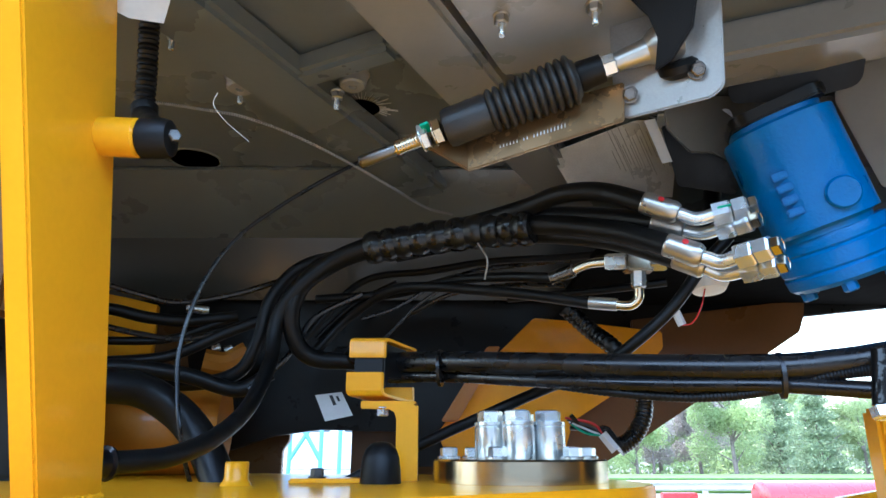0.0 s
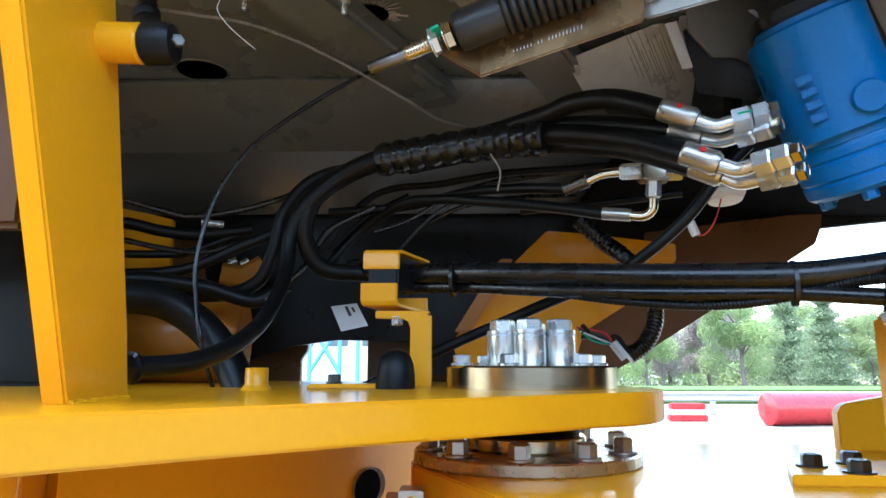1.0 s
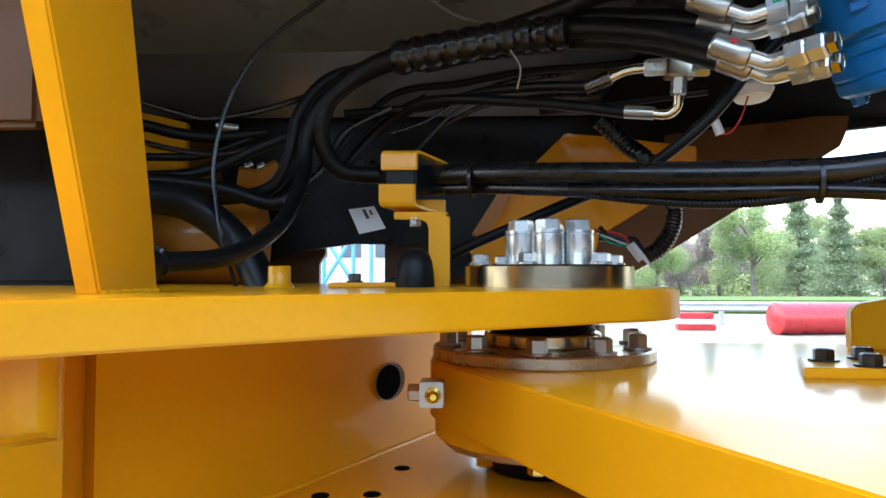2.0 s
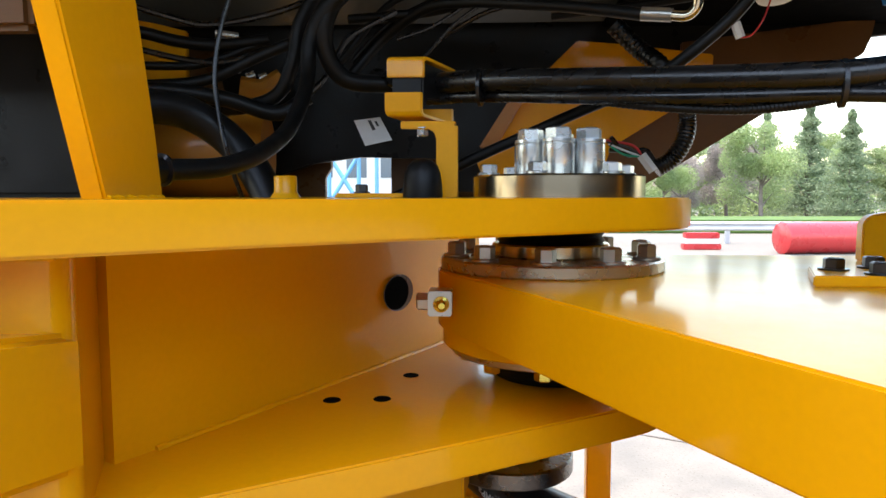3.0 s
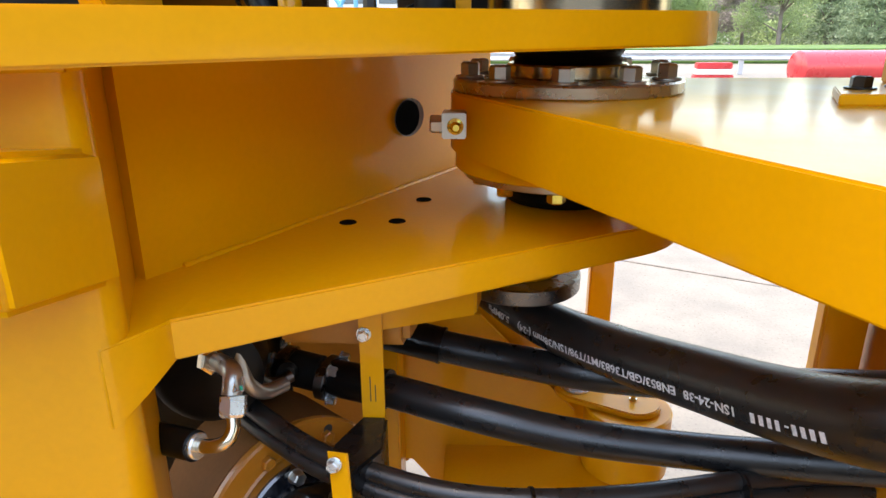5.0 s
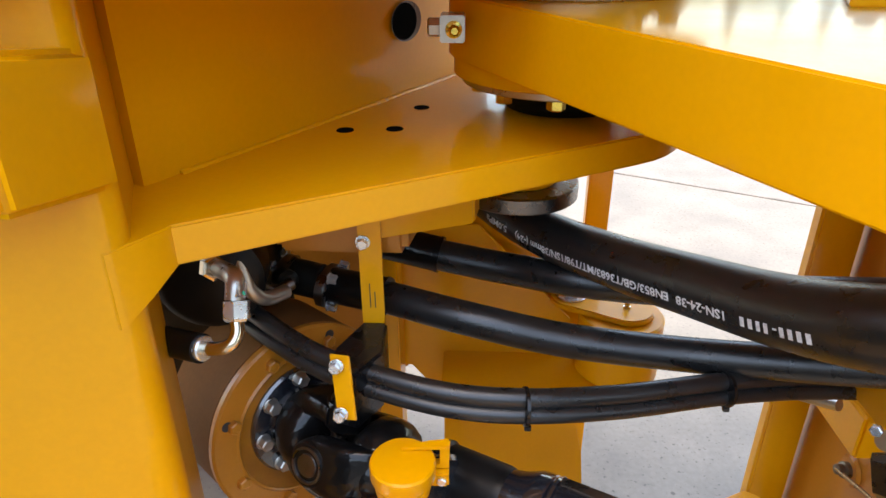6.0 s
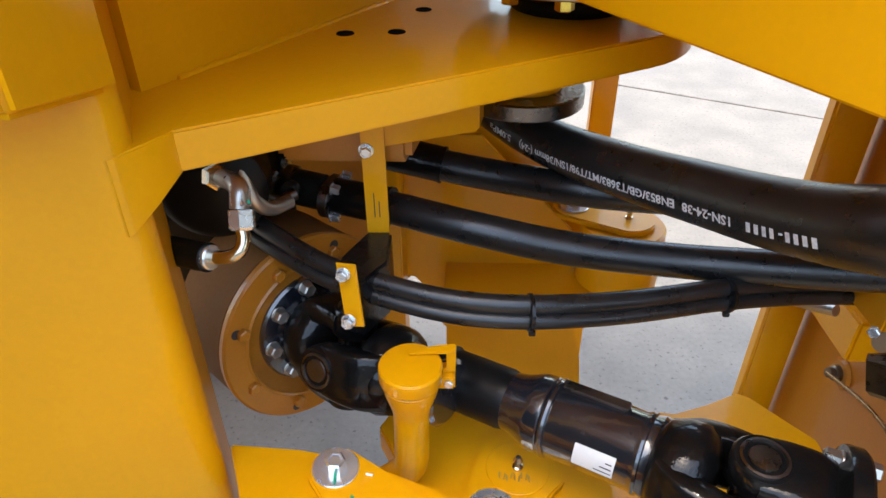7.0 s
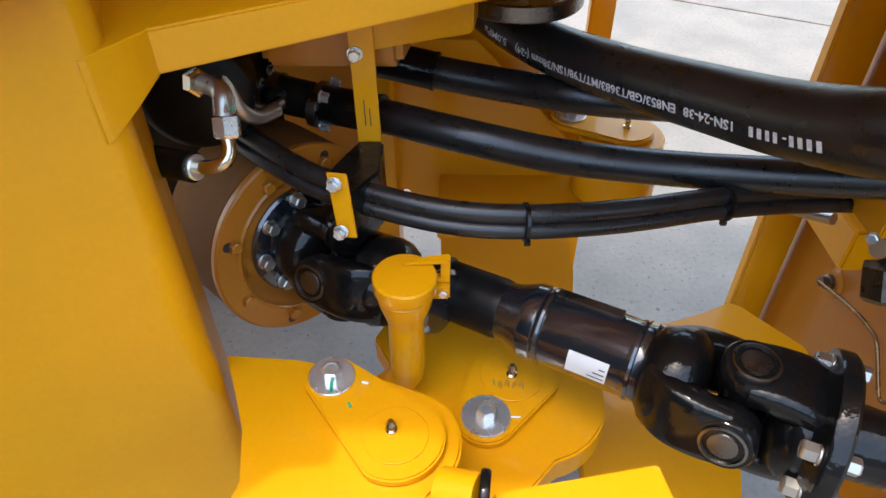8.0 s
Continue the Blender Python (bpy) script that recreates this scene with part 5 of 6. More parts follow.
part("hose_end", tube([(-0.403, 0.748, 0.899), (-0.464, 0.776, 0.89), (-0.542, 0.806, 0.884)], 0.021, 4, 20), RUBBER, el)
part("paint_mark", tube([(-0.338, 0.763, 0.983), (-0.336, 0.761, 0.978)], 0.002, 1, 6, False), INKGREEN, el)
pp = thing("steel_pipe", (-0.376, 0.901, 0.906), "bent bare steel pipes behind the elbow", "pipe")
part("pipe", tube([(-0.402, 0.918, 0.983), (-0.393, 0.911, 0.938), (-0.383, 0.908, 0.9), (-0.366, 0.925, 0.876), (-0.345, 0.963, 0.868)], 0.0125, 8, 16), STEEL, pp)
part("pipe", tube([(-0.409, 0.987, 0.961), (-0.4, 0.97, 0.918), (-0.389, 0.964, 0.877), (-0.37, 0.983, 0.856), (-0.346, 1.005, 0.86)], 0.011, 8, 16), DARKSTEEL, pp)
pump = thing("gear_pump", (-0.508, 0.936, 0.876), "black gear pump housing in the frame opening", "pump")
part("housing", box(-0.68, -0.42, 0.98, 1.2, 0.80, 1.02, 0.02), RUBBER, pump)
part("end_cover", lathe([(0.07, 0), (0.085, 0.01), (0.085, 0.08), (0.07, 0.09), (0, 0.09)], axis_pose((-0.46, 0.98, 0.92), (0.2, -1, 0)), 32), RUBBER, pump)
part("relief_cap", lathe([(0.02, 0), (0.02, 0.03), (0.012, 0.036), (0, 0.036)], axis_pose((-0.374, 1.039, 0.852), (0.6, -0.8, 0.2)), 18), TANK, pump)
under_box = thing("valve_box", (-0.211, 1.104, 0.906), "brown steel box under the lower hinge plate", "steel box")
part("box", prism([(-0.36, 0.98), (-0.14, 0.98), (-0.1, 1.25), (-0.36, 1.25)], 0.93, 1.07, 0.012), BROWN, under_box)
part("cheek", prism([(-0.19, 0.95), (-0.03, 1.02), (0.0, 1.25), (-0.19, 1.25)], 0.972, 1.07, 0.004), YELLOW, under_box)

strap = thing("hose_support_bar", (-0.193, 0.905, 0.847), "yellow flat steel bar with black printing holding a hose clamp", "support bar")
part("bar", box(-0.213, -0.176, 0.938, 0.945, 0.74, 1.071, 0.001), YELLOW, strap)
bolt(strap, (-0.205, 0.938, 0.975), (0, -1, 0), 0.017, 0.011, ZINC, 0.012, 0.002)
for k in range(2):
    part("print_bar", box(-0.199 + 0.008 * k, -0.1975 + 0.008 * k, 0.9372, 0.938, 0.855, 0.9 - 0.015 * k, 0), INK, strap)
blk = thing("hose_clamp_block", (-0.206, 0.834, 0.8), "black plastic clamp block with a yellow cover plate", "clamp")
part("block", prism([(-0.238, 0.80), (-0.203, 0.79), (-0.168, 0.85), (-0.172, 0.937), (-0.213, 0.937), (-0.245, 0.86)], 0.725, 0.828, 0.004), SLEEVE, blk)
thick_sheet([(-0.241, 0.804, 0.856), (-0.21, 0.795, 0.859), (-0.195, 0.742, 0.785), (-0.222, 0.751, 0.779)], 0.005, YELLOW, blk, "cover_plate", 0.001)
for p in ((-0.226, 0.784, 0.849), (-0.216, 0.745, 0.794)):
    bolt(blk, p, (-0.1, -1, 0.15), 0.016, 0.011, ZINC, 0.011, 0.002)
bpath = [(-0.434, 0.961, 0.837), (-0.358, 0.906, 0.821), (-0.271, 0.858, 0.801), (-0.179, 0.822, 0.793), (-0.067, 0.791, 0.787), (0.05, 0.784, 0.785), (0.199, 0.818, 0.771), (0.371, 0.872, 0.759), (0.517, 0.914, 0.741), (0.654, 0.927, 0.734)]
hb = thing("hose_pair", bpath[4], "pair of black hoses strapped together with cable ties", "hose bundle")
part("hose", tube([Vector(p) + Vector((0, 0.004, 0.011)) for p in bpath], 0.0155, 8, 20), HOSE, hb)
part("hose", tube([Vector(p) + Vector((0, -0.006, -0.011)) for p in bpath], 0.0135, 8, 20), HOSE, hb)
part("hose", tube([Vector(p) + Vector((0, 0.022, -0.004)) for p in bpath], 0.012, 8, 16), SLEEVE, hb)
for k, d in ((5, 0), (7, 0)):
    p, w = Vector(bpath[k]), Vector(bpath[k + 1]) - Vector(bpath[k - 1])
    part("cable_tie", lathe([(0.0285, -0.003), (0.0295, -0.0025), (0.0295, 0.0025), (0.0285, 0.003)], axis_pose(p, w), 24), SLEEVE, hb)
    part("tie_head", box(-0.005, 0.005, -0.004, 0.004, -0.004, 0.004, 0.001, Matrix.Translation(p + Vector((0.004, -0.012, -0.03)))), SLEEVE, hb)

# ---- brake disc and drive shaft ----
S0, S1 = Vector((-0.116, 0.832, 0.624)), Vector((0.253, 0.621, 0.648))
sd = (S1 - S0).normalized()
SJ0 = S0 - sd * 0.155
SJ1 = Vector((0.323, 0.558, 0.665))
brake = thing("parking_brake_disc", SJ0 - sd * 0.14, "orange-brown painted brake drum behind the drive shaft", "brake drum")
fw = Vector((0.73, -0.68, 0.07)).normalized()
BC = Vector((-0.2372, 0.8328, 0.6477)) - fw * 0.135
BD = BC + Vector((0.014, 0.0, -0.012))
part("drum_shell", lathe([(0.16, -0.17), (0.178, -0.165), (0.178, -0.02), (0.16, -0.012)], axis_pose(BD, fw), 64), DRUM, brake, "drum shell with the frame's shade in its brown")
part("drum", lathe([(0.172, -0.018), (0.18, -0.014), (0.18, -0.004), (0.176, 0.0), (0.13, 0.0), (0.128, -0.004), (0.09, -0.004), (0, -0.004)], axis_pose(BD, fw), 64), BROWN, brake)
part("hub_ring", lathe([(0.132, 0.0), (0.135, 0.003), (0.139, 0.0)], axis_pose(BD, fw), 56), BROWN, brake)
for k in range(8):
    a = radians(45 * k + 20)
    m = axis_pose(BD, fw)
    bolt(brake, m @ Vector((0.148 * math.cos(a), 0.148 * math.sin(a), 0.0)), fw, 0.02, 0.012, BROWN)
# Flat black discs stand for the shade inside the drum's holes.
for k in range(4):
    a = radians(90 * k + 65)
    part("drum_hole_disc", lathe([(0.009, 0.0005), (0, 0.0006)], axis_pose(BD, fw) @ Matrix.Translation((0.16 * math.cos(a), 0.16 * math.sin(a), 0)), 16), INK, brake)

shaft = thing("drive_shaft", tuple(S0), "glossy black drive shaft with universal joints", "drive shaft")
part("companion_flange", lathe([(0.0, 0), (0.1, 0.0), (0.102, 0.003), (0.102, 0.014), (0.098, 0.018), (0.07, 0.02), (0.066, 0.05), (0.058, 0.085), (0, 0.085)], axis_pose(BC, fw), 48), SHAFT, shaft)
for k in range(8):
    a = radians(45 * k)
    m = axis_pose(BC, fw)
    bolt(shaft, m @ Vector((0.084 * math.cos(a), 0.084 * math.sin(a), 0.018)), fw, 0.021, 0.016, STEEL, 0.014, 0.003, k)


def yoke(centre, along, across, size, name):
    """A forked yoke: a collar behind, two arms and two round eyes with bearing caps either side of centre."""
    along, across = Vector(along).normalized(), Vector(across)
    across = (across - along * across.dot(along)).normalized()
    third = along.cross(across)
    bm = lathe([(size * 0.75, 0), (size * 0.95, size * 0.15), (size * 1.08, size * 0.5), (size * 1.06, size * 0.85), (size * 0.85, size * 1.1), (size * 0.4, size * 1.2), (0, size * 1.22)], axis_pose(centre - along * size * 1.75, along), 36)
    for s in (1, -1):
        line = spline([centre - along * size * 1.4 + across * s * size * 0.5, centre - along * size * 1.0 + across * s * size * 0.86, centre - along * size * 0.5 + across * s * size * 0.98, centre + across * s * size * 0.98], 5)
        rings = []
        for i, p in enumerate(line):
            f = i / (len(line) - 1)
            q = (line[min(i + 1, len(line) - 1)] - line[max(i - 1, 0)]).normalized()
            nrm = third.cross(q).normalized()
            ring = []
            for k in range(16):
                a = 2 * math.pi * k / 16
                cx, cy = math.cos(a), math.sin(a)
                ring.append(bm.verts.new(p + third * size * (0.72 - 0.1 * f) * math.copysign(abs(cx) ** 0.42, cx) + nrm * size * (0.36 - 0.1 * f) * math.copysign(abs(cy) ** 0.42, cy)))
            rings.append(ring)
        for a, b in zip(rings, rings[1:]):
            for k in range(16):
                bm.faces.new((a[k], a[(k + 1) % 16], b[(k + 1) % 16], b[k]))
        bm.faces.new(rings[0][::-1])
        bm.faces.new(rings[-1])
        eye_ring = lathe([(size * 0.5, size * 0.62), (size * 0.55, size * 0.68), (size * 0.55, size * 1.2), (size * 0.5, size * 1.27), (size * 0.42, size * 1.27)], axis_pose(centre, across * s), 32)
        tmp = bpy.data.meshes.new("tmp")
        eye_ring.to_mesh(tmp)
        eye_ring.free()
        bm.from_mesh(tmp)
        bpy.data.meshes.remove(tmp)
    root = part(name, bm, BLACK, shaft, angle=45)
    for s in (1, -1):
        part("bearing_cap", lathe([(size * 0.42, 0), (size * 0.42, size * 0.09), (size * 0.37, size * 0.1), (size * 0.35, size * 0.04), (size * 0.28, size * 0.04), (size * 0.26, size * 0.08), (0, size * 0.1)], axis_pose(centre + across * s * size * 1.22, across * s), 32), DARKSTEEL, root)
    part("cross_arm", tube([centre - across * size * 0.9, centre + across * size * 0.9], size * 0.36, 1, 16, False), DARKSTEEL, root)
    return root


J0 = BC + fw * 0.135
down = Vector((0.15, -0.45, -0.88))
yoke(J0, fw, down, 0.07, "flange_yoke")
yoke(J0, -sd, down.cross(sd), 0.07, "slip_yoke")
part("slip_neck", tube([J0 + sd * 0.06, S0 + sd * 0.075], 0.043, 4, 32), BLACK, shaft)
part("slip_tube", lathe([(0.05, 0), (0.052, 0.01), (0.048, 0.05), (0.046, 0.12), (0.052, 0.125), (0.055, 0.13), (0.055, 0.14), (0.048, 0.145)], axis_pose(J0 + sd * 0.05, sd), 36), SHAFT, shaft)
L = (S1 - S0).length
m = axis_pose(S0, sd)
part("boot_sleeve", lathe([(0.04, 0.04), (0.052, 0.044), (0.053, 0.052), (0.049, 0.058)] + [(0.0485 + 0.0007 * (k % 2), 0.06 + 0.0035 * k) for k in range(28)] + [(0.046, 0.17)], m, 36), RUBBER, shaft)
part("tube", lathe([(0.046, 0.165), (0.05, 0.185), (0.058, 0.205), (0.061, 0.215), (0.061, 0.232), (0.0575, 0.236), (0.0575, 0.245), (0.059, 0.248), (0.059, L - 0.055), (0.061, L - 0.05), (0.058, L - 0.042), (0.061, L - 0.03), (0.057, L - 0.02), (0.052, L + 0.03)], m, 44), SHAFT, shaft)
for k in (0.24, L - 0.047):
    part("weld_bead", lathe([(0.057, -0.005), (0.0615, -0.003), (0.0625, 0.0), (0.0612, 0.004), (0.057, 0.006)], m @ Matrix.Translation((0, 0, k)), 44), SHAFT, shaft)
up = Vector((0, 0, 1))
up = (up - sd * up.dot(sd)).normalized()
bm = box(-0.009, 0.009, -0.004, 0.004, -0.05, 0.05, 0.001, Matrix.Translation(S0 + sd * (L - 0.12) + up * 0.0585 + Vector((0, 0.018, 0))) @ sd.to_track_quat("Z", "Y").to_matrix().to_4x4())
part("balance_weight", bm, DARKSTEEL, shaft)
# printed label, laid round the tube, turned to face the last eye
lab = bmesh.new()
side = sd.cross(up).normalized()
eye_side = (Vector((-0.044, 0.018, 1.389)) - (S0 + sd * 0.3)).normalized()
eye_side = (eye_side - sd * eye_side.dot(sd)).normalized()
lat = sd.cross(eye_side)
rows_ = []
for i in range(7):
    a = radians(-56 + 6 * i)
    rows_.append([lab.verts.new(S0 + sd * (z + 0.0004 * i) + 0.0597 * (math.cos(a) * eye_side - math.sin(a) * lat)) for z in (0.292, 0.352)])
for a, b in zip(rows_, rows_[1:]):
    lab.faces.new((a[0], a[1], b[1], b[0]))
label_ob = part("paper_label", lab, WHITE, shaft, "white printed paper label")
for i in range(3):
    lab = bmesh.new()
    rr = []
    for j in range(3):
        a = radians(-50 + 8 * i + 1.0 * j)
        rr.append([lab.verts.new(S0 + sd * z + 0.0601 * (math.cos(a) * eye_side - math.sin(a) * lat)) for z in (0.325 + 0.008 * i, 0.35)])
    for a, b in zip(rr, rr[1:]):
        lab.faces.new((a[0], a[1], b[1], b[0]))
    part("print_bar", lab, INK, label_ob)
RJ = SJ1
ax2 = Vector((0.444, 0.505, 0.665)) - RJ
ax2.normalize()
cr = Vector((0.265, 0.485, 0.679)) - RJ
yoke(RJ, sd, cr, 0.07, "tube_yoke")
yoke(RJ, -ax2, Vector((0.336, 0.543, 0.765)) - RJ, 0.07, "end_yoke")
part("end_flange", lathe([(0.05, -0.05), (0.07, -0.02), (0.095, -0.006), (0.105, -0.004), (0.107, 0.0), (0.107, 0.016), (0.104, 0.02), (0.05, 0.022), (0.045, 0.12), (0, 0.12)], axis_pose(RJ + ax2 * 0.095, ax2), 52), BLACK, shaft)
for k in (1, 3, 4):
    a = radians(45 * k + 15)
    mm = axis_pose(RJ + ax2 * 0.095, ax2)
    bolt(shaft, mm @ Vector((0.086 * math.cos(a), 0.086 * math.sin(a), -0.006)), -ax2, 0.022, 0.018, STEEL, 0.014, 0.004, k)
    bolt(shaft, mm @ Vector((0.086 * math.cos(a), 0.086 * math.sin(a), 0.02)), ax2, 0.02, 0.016, STEEL, 0.0, spin=k)


# ---- filler pipe ----
fill = thing("filler_neck", (-0.122, 0.67, 0.55), "bright yellow filler pipe with a hinged cap", "filler pipe")
F0 = Vector((-0.123, 0.693, 0.761))
fa = Vector((0.02, -0.02, 1)).normalized()
fmx = axis_pose(F0, fa)
part("neck", lathe([(0.0275, -0.2), (0.0275, -0.1), (0.0285, -0.09), (0.033, -0.073), (0.039, -0.052), (0.042, -0.034), (0.036, -0.028)], fmx, 36), YELLOW, fill)
cap = part("cap", lathe([(0.038, -0.03), (0.0445, -0.028), (0.046, -0.024), (0.046, -0.004), (0.0435, -0.001), (0.02, 0.001), (0, 0.0015)], fmx, 44), YELLOW, fill)
part("hasp", prism([(-0.004, 0.014), (0.03, 0.018), (0.06, 0.02), (0.064, 0.024), (0.064, 0.036), (0.06, 0.038), (0.035, 0.034), (-0.004, 0.02)], 0.001, 0.007, 0.0015, Matrix.Translation(F0)), YELLOW, cap)
part("hasp_plate", upright([(F0.x + x, F0.z + z) for x, z in ((0.05, 0.004), (0.05, -0.028), (0.04, -0.03), (0.04, -0.036), (0.063, -0.036), (0.064, 0.0), (0.062, 0.004))], F0.y + 0.022, F0.y + 0.036, 0.001), YELLOW, cap)
part("hasp_lug", box(0.036, 0.063, 0.012, 0.036, -0.062, -0.037, 0.003, Matrix.Translation(F0)), YELLOW, fill)
bolt(fill, F0 + Vector((0.053, 0.012, -0.048)), (0, -1, 0.1), 0.012, 0.006, ZINC)
part("lower_pipe", tube([fmx @ Vector((0, 0, -0.19)), fmx @ Vector((0.0, 0.01, -0.24)), fmx @ Vector((-0.03, 0.05, -0.3)), fmx @ Vector((-0.12, 0.1, -0.34))], 0.027, 6, 24), YELLOW, fill)

# ---- steering cylinder eyes ----
eye1 = thing("steering_cylinder_bracket", (-0.2, 0.55, 0.6), "yellow steering cylinder bracket with pin plate and washer bolt", "cylinder bracket")
E1 = Vector((-0.129, 0.526, 0.62))
plate1 = [(-0.345, 0.54), (-0.37, 0.6), (-0.405, 0.674), (-0.295, 0.668), (-0.2, 0.65)] + arc(E1.x, E1.y, 0.09, 60, -50, 14) + [(-0.14, 0.38), (-0.16, 0.33), (-0.36, 0.33), (-0.35, 0.39), (-0.328, 0.46)]
part("bracket_plate", prism(plate1, 0.555, 0.605, 0.004), YELLOW, eye1)
B1 = Vector((-0.23, 0.621, 0.62))
dirv = (E1 - B1).to_2d().normalized()
ang = math.degrees(math.atan2(dirv.y, dirv.x))
keeper = arc(E1.x, E1.y, 0.068, ang - 78, ang + 78, 16) + arc(B1.x, B1.y, 0.04, ang + 102, ang + 258, 12)
part("pin_plate", prism(keeper, 0.605, 0.62, 0.003), YELLOW, eye1)
part("pin_head", lathe(disc_profile(0.045, 0.62, 0.6225, 0.001), Matrix.Translation((E1.x, E1.y, 0)), 40), YELLOW, eye1)
bolt(eye1, (B1.x, B1.y, 0.62), (0.05, -0.05, 1), 0.027, 0.018, ZINC, 0.034, 0.005)
G1 = Vector((-0.135, 0.532, 0.622))
part("grease_nipple", lathe([(0.008, 0), (0.008, 0.004), (0.0055, 0.006), (0.0055, 0.012), (0.0075, 0.015), (0.004, 0.021), (0, 0.021)], Matrix.Translation(G1), 16), BRASS, eye1)
part("paint_mark", tube([(B1.x + 0.002, B1.y - 0.012, 0.6272), (B1.x + 0.004, B1.y - 0.03, 0.6272)], 0.002, 1, 6, False), INKGREEN, eye1)
part("paint_mark", tube([(B1.x + 0.03, B1.y - 0.045, 0.6208), (B1.x + 0.035, B1.y - 0.052, 0.6208)], 0.002, 1, 6, False), INKGREEN, eye1)
part("paint_mark", tube([(B1.x + 0.045, B1.y - 0.008, 0.6208), (B1.x + 0.055, B1.y - 0.01, 0.6208)], 0.002, 1, 6, False), WHITE, eye1)
cyl = thing("steering_cylinder", (-0.022, 0.467, 0.57), "yellow steering cylinder running below the drive shaft", "hydraulic cylinder")
def flat(p):
    return (p[0], p[1])


part("mount_plate", prism([flat(p) for p in ((-0.001, 0.441, 0.63), (0.212, 0.486, 0.63), (0.232, 0.385, 0.63), (0.002, 0.347, 0.63))][::-1], 0.55, 0.63, 0.003), YELLOW, cyl)
part("gland", tube([(-0.065, 0.447, 0.621), (-0.017, 0.431, 0.635)], 0.03, 1, 24, False), YELLOW, cyl)
part("clip_ring", lathe([(0.031, 0), (0.033, 0.003), (0.033, 0.01), (0.031, 0.013)], axis_pose((-0.018, 0.433, 0.636), (1, -0.1, 0)), 28), BLACK, cyl)

eye2 = thing("cylinder_pin_bracket", (0.05, 0.7, 0.45), "yellow pin plate with washer bolt and grease nipple", "pin bracket")
E2, B2 = Vector((0.044, 0.726, 0.5)), Vector((-0.001, 0.643, 0.5))
dirv = (E2 - B2).to_2d().normalized()
ang = math.degrees(math.atan2(dirv.y, dirv.x))
part("pin_plate", prism(arc(E2.x, E2.y, 0.078, ang - 80, ang + 80, 16) + arc(B2.x, B2.y, 0.05, ang + 100, ang + 260, 12), 0.485, 0.5, 0.003), YELLOW, eye2)
part("pin_head", lathe(disc_profile(0.053, 0.5, 0.5025, 0.001), Matrix.Translation((E2.x, E2.y, 0)), 40), YELLOW, eye2)
bolt(eye2, (B2.x, B2.y, 0.5), (0, 0, 1), 0.029, 0.018, ZINC, 0.04, 0.005)
part("grease_nipple", lathe([(0.009, 0), (0.009, 0.004), (0.006, 0.006), (0.006, 0.014), (0.0085, 0.018), (0.004, 0.026), (0, 0.026)], Matrix.Translation((E2.x, E2.y, 0.5025)), 16), BRASS, eye2)
part("paint_mark", tube([(B2.x + 0.04, B2.y + 0.0, 0.5008), (B2.x + 0.055, B2.y + 0.0, 0.5008)], 0.002, 1, 6, False), WHITE, eye2)
part("hinge_eye", prism(arc(E2.x + 0.03, E2.y - 0.03, 0.125, -75, 60, 14) + [(0.05, 0.9), (-0.15, 0.92), (-0.2, 0.82), (-0.06, 0.56)] + [(-0.02, 0.50), (0.06, 0.52)], 0.43, 0.485, 0.004), YELLOW, eye2)

for k in range(9):
    p = E2 + Vector((-0.03 + 0.006 * k, -0.022 - 0.003 * (k % 3), 0.0027))
    part("stamped_mark", tube([p, p + Vector((0.003 * (k % 2), 0.012, 0))], 0.0009, 1, 4, False), STEEL, eye2)
part("support_rib", box(-0.14, -0.06, 0.8, 0.88, GROUND, 0.431, 0.004), YELLOW, eye2)

# ---- lower front frame ----
belly = thing("lower_chassis", (0.3, 0.8, 0.35), "yellow lower frame with floor plate and side walls", "machine frame")
part("floor_plate", prism([(0.18, 0.60), (0.448, 0.60), (0.48, 0.711), (0.53, 0.79), (0.70, 0.86), (0.70, 0.98), (0.60, 1.10), (0.576, 1.113), (0.5, 1.075), (0.42, 1.045), (0.3, 1.06), (0.18, 1.1)], 0.27, 0.3, 0.004), YELLOW, belly)
part("far_floor", prism([(0.66, 0.3), (0.9, 0.3), (0.9, 1.27), (0.77, 1.25), (0.70, 0.9)], 0.0, 0.04, 0.004), YELLOW, belly)
part("far_wall", upright([(-0.24, 0.80), (-0.02, 0.80), (0.21, 0.55), (0.21, 0.38), (0.275, 0.12), (0.32, GROUND), (-0.1, GROUND), (-0.1, 0.3), (-0.22, 0.45)], 1.4, 1.412, 0.001), YELLOW, belly)
# The inner wall's brown holds the shade of the frame opening.
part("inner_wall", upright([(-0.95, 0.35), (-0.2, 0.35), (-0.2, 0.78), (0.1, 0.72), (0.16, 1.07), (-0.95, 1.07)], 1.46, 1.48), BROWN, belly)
part("hose_side_wall", upright([(-0.252, 0.370), (-0.237, 0.739), (-0.110, 0.779), (-0.016, 0.832), (0.187, 0.777), (0.251, 0.657), (0.263, 0.526), (0.232, 0.385), (-0.051, 0.339)], 1.455, 1.46), YELLOW, belly)
# Black sheet added to stand for the shade inside the frame opening.
part("opening_shade_sheet", box(-0.95, -0.40, 1.17, 1.18, 0.34, 1.07, 0.002), RUBBER, belly)
part("far_wall_rib", box(-0.26, -0.2, 1.3, 1.4, 0.2, 1.07, 0.004), YELLOW, belly)
part("pole", box(0.285, 0.35, 1.74, 1.78, GROUND, 1.05, 0.004), YELLOW, belly)
part("corner_post", prism([(0.688, 1.30), (0.735, 1.285), (0.784, 1.30), (0.784, 1.34), (0.69, 1.34)], -0.1, 1.217, 0.006), YELLOW, belly)
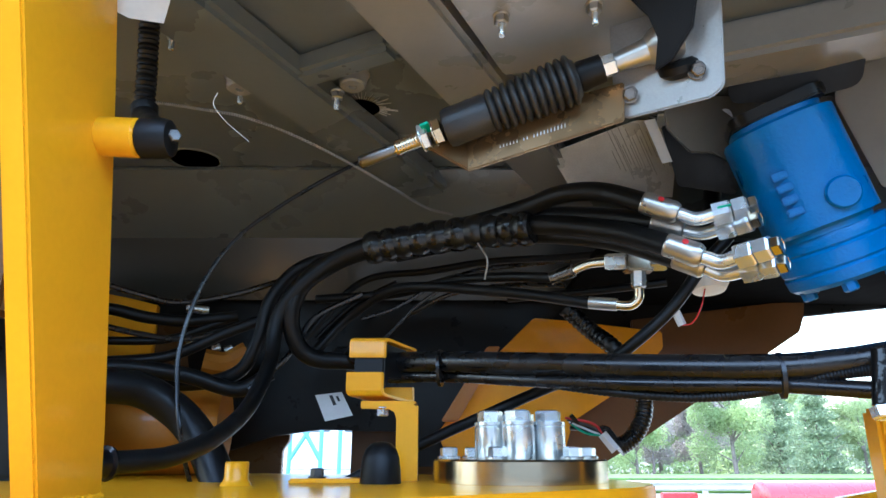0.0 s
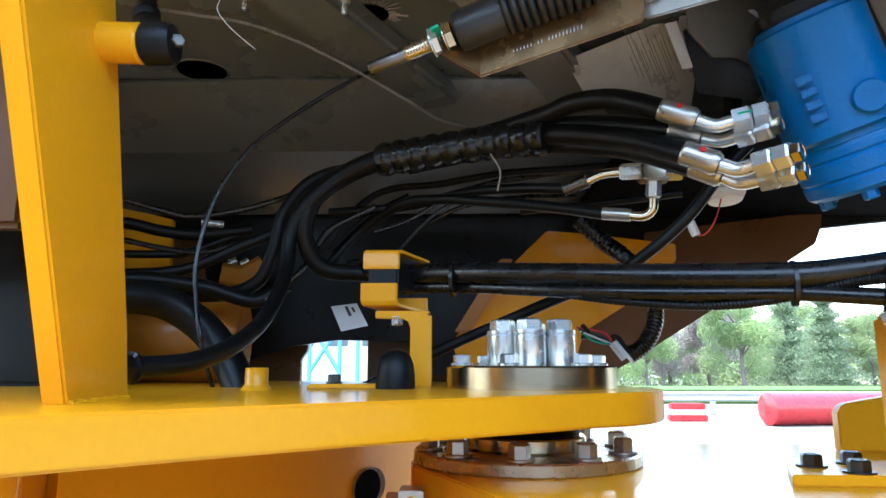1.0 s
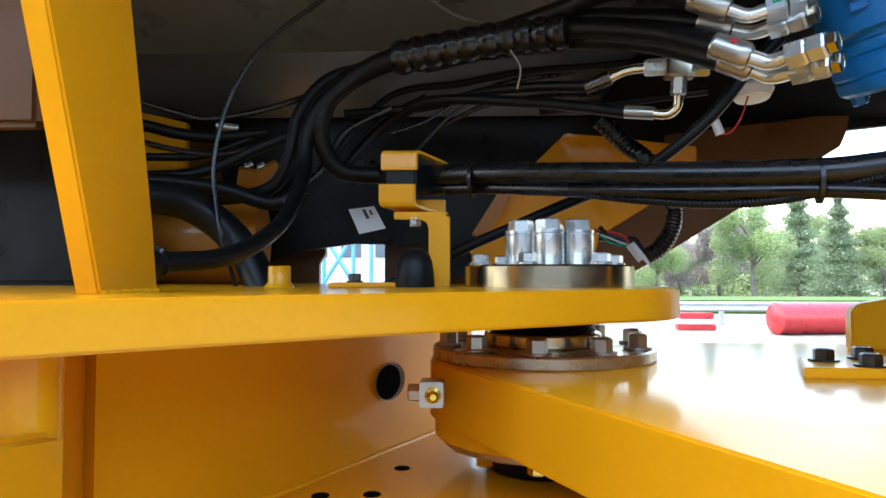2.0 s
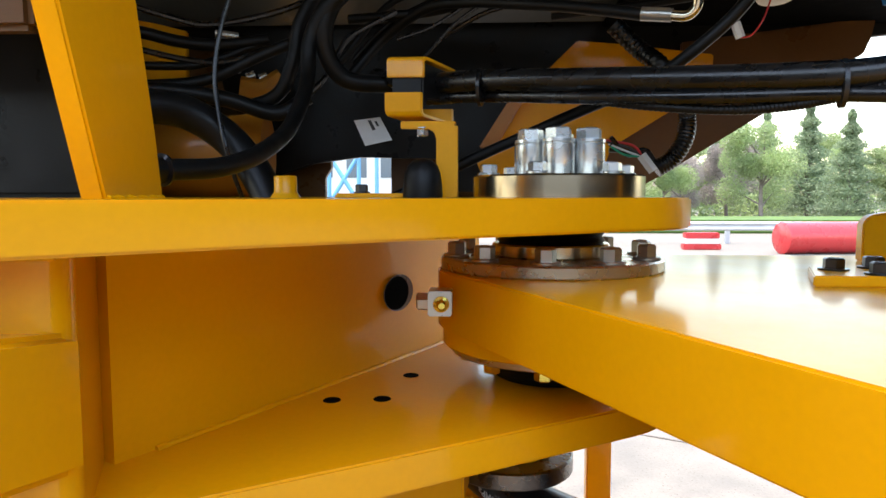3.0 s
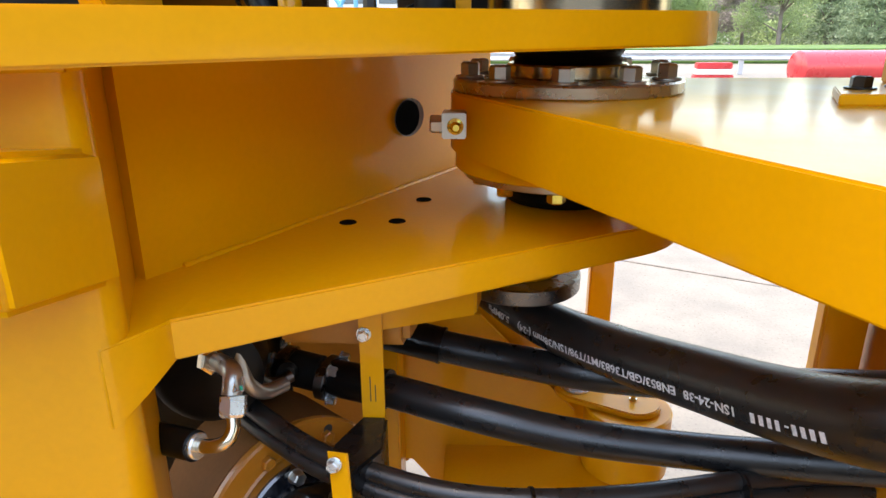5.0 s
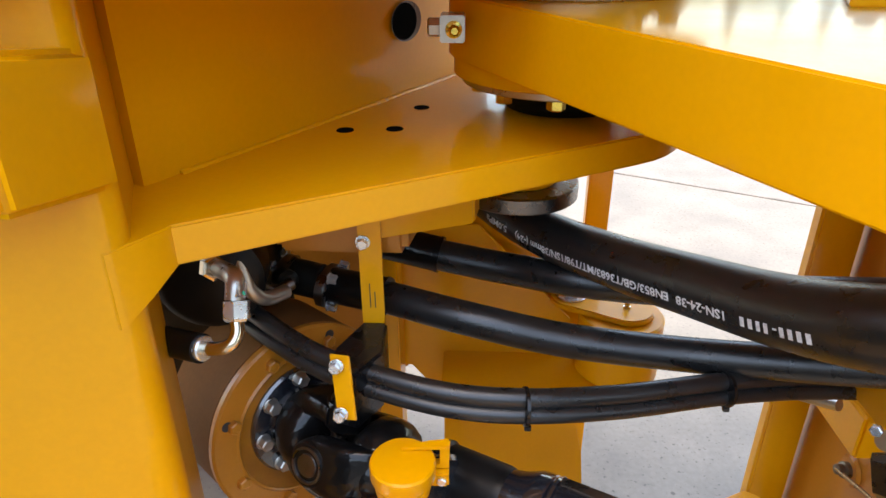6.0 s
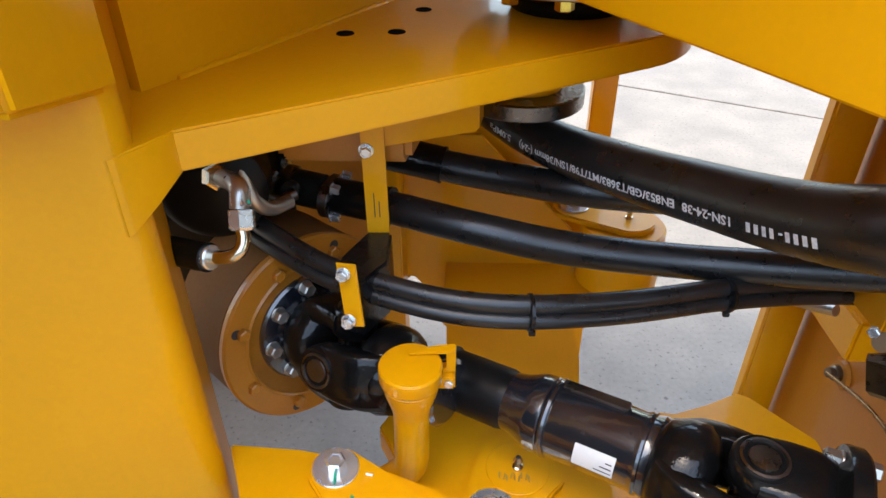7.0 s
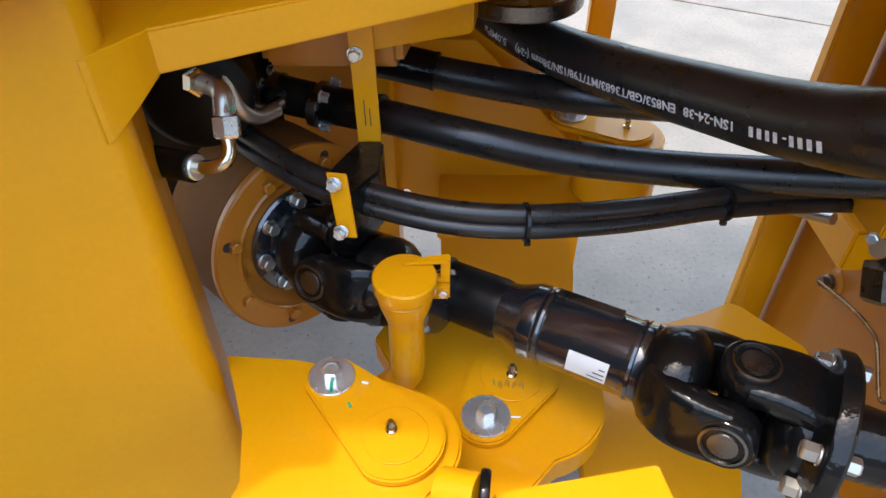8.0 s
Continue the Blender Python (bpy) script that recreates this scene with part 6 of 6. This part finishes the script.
# The bulkhead is yellow; its shade is put into the brown.
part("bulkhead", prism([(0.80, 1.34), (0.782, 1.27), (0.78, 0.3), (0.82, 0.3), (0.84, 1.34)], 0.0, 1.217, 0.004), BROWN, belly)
nip = thing("brake_line_fitting", (0.78, 1.1, 0.38), "steel line fitting with a thin bent pipe", "pipe fitting")
N0 = Vector((0.775, 1.099, 0.379))
part("socket", lathe([(0.022, 0), (0.022, 0.006), (0.018, 0.008), (0.017, 0.022), (0.012, 0.024), (0.011, 0.036), (0, 0.038)], axis_pose((0.78, N0.y, N0.z), (-1, -0.15, 0.2)), 24), DARKSTEEL, nip)
part("weld_ring", lathe([(0.036, 0), (0.03, 0.007), (0.022, 0.008)], axis_pose((0.78, N0.y, N0.z), (-1, 0, 0)), 24), BROWN, nip)
part("pipe", tube([N0 + Vector((-0.03, -0.004, 0.006)), (0.745, 0.967, 0.428), (0.745, 0.903, 0.439), (0.745, 0.878, 0.437), (0.745, 0.848, 0.411), (0.745, 0.799, 0.364), (0.745, 0.773, 0.381)], 0.0042, 8, 12), BRONZE, nip)
ob2 = thing("line_block", (0.585, 0.821, 0.757), "yellow mounting block with a plated hose union", "mounting block")
part("block", box(0.64, 0.8, 0.86, 1.02, 0.70, 0.80, 0.004), YELLOW, ob2)
part("rear_block", box(0.70, 0.78, 1.0, 1.18, 0.50, 0.60, 0.006), YELLOW, ob2)
part("pipe_stub", tube([(0.582, 1.038, 0.625), (0.607, 1.004, 0.638), (0.625, 0.973, 0.652)], 0.011, 4, 14), STEEL, ob2)
part("cover", box(0.60, 0.64, 0.82, 0.98, 0.72, 0.84, 0.003), YELLOW, ob2)
put(new("union", hex_head(0.05, 0.05, DARKSTEEL)), ob2, axis_pose((0.517, 0.682, 0.801), (0.1, -0.4, -0.9), 0.3))
part("pipe", tube([(0.516, 0.706, 0.809), (0.537, 0.714, 0.803), (0.567, 0.715, 0.797)], 0.014, 4, 16), STEEL, ob2)
bolt(ob2, (0.5, 0.705, 0.829), (-0.7, -0.7, 0.1), 0.014, 0.008, ZINC)
eye3 = thing("far_cylinder_pin", (0.274, 1.359, 0.62), "yellow far cylinder eye with oval pin plate and bolts", "pin bracket")
A3, C3 = Vector((0.207, 1.397, 0.62)), Vector((0.329, 1.347, 0.62))
dirv = (C3 - A3).to_2d().normalized()
ang = math.degrees(math.atan2(dirv.y, dirv.x))
oval = arc(C3.x, C3.y, 0.062, ang - 85, ang + 85, 14) + arc(A3.x, A3.y, 0.05, ang + 95, ang + 265, 12)
part("pin_plate", prism(oval, 0.605, 0.62, 0.003), YELLOW, eye3)
part("cylinder_eye", lathe(disc_profile(0.098, 0.45, 0.604, 0.005), Matrix.Translation((C3.x - 0.01, C3.y, 0)), 48), YELLOW, eye3)
part("support_plate", prism(arc(C3.x - 0.01, C3.y, 0.08, -80, 80, 14) + [(-0.1, 1.5), (-0.1, 1.2)], 0.40, 0.4495, 0.004), YELLOW, eye3)
part("pin", lathe(disc_profile(0.05, 0.36, 0.40, 0.002), Matrix.Translation((C3.x - 0.01, C3.y, 0)), 36), STEEL, eye3)
bolt(eye3, (A3.x, A3.y, 0.62), (0, 0, 1), 0.03, 0.018, ZINC, 0.036, 0.005)
part("grease_nipple", lathe([(0.009, 0), (0.009, 0.004), (0.006, 0.006), (0.006, 0.014), (0.0085, 0.018), (0.004, 0.026), (0, 0.026)], Matrix.Translation((C3.x, C3.y, 0.62)), 16), BRASS, eye3)
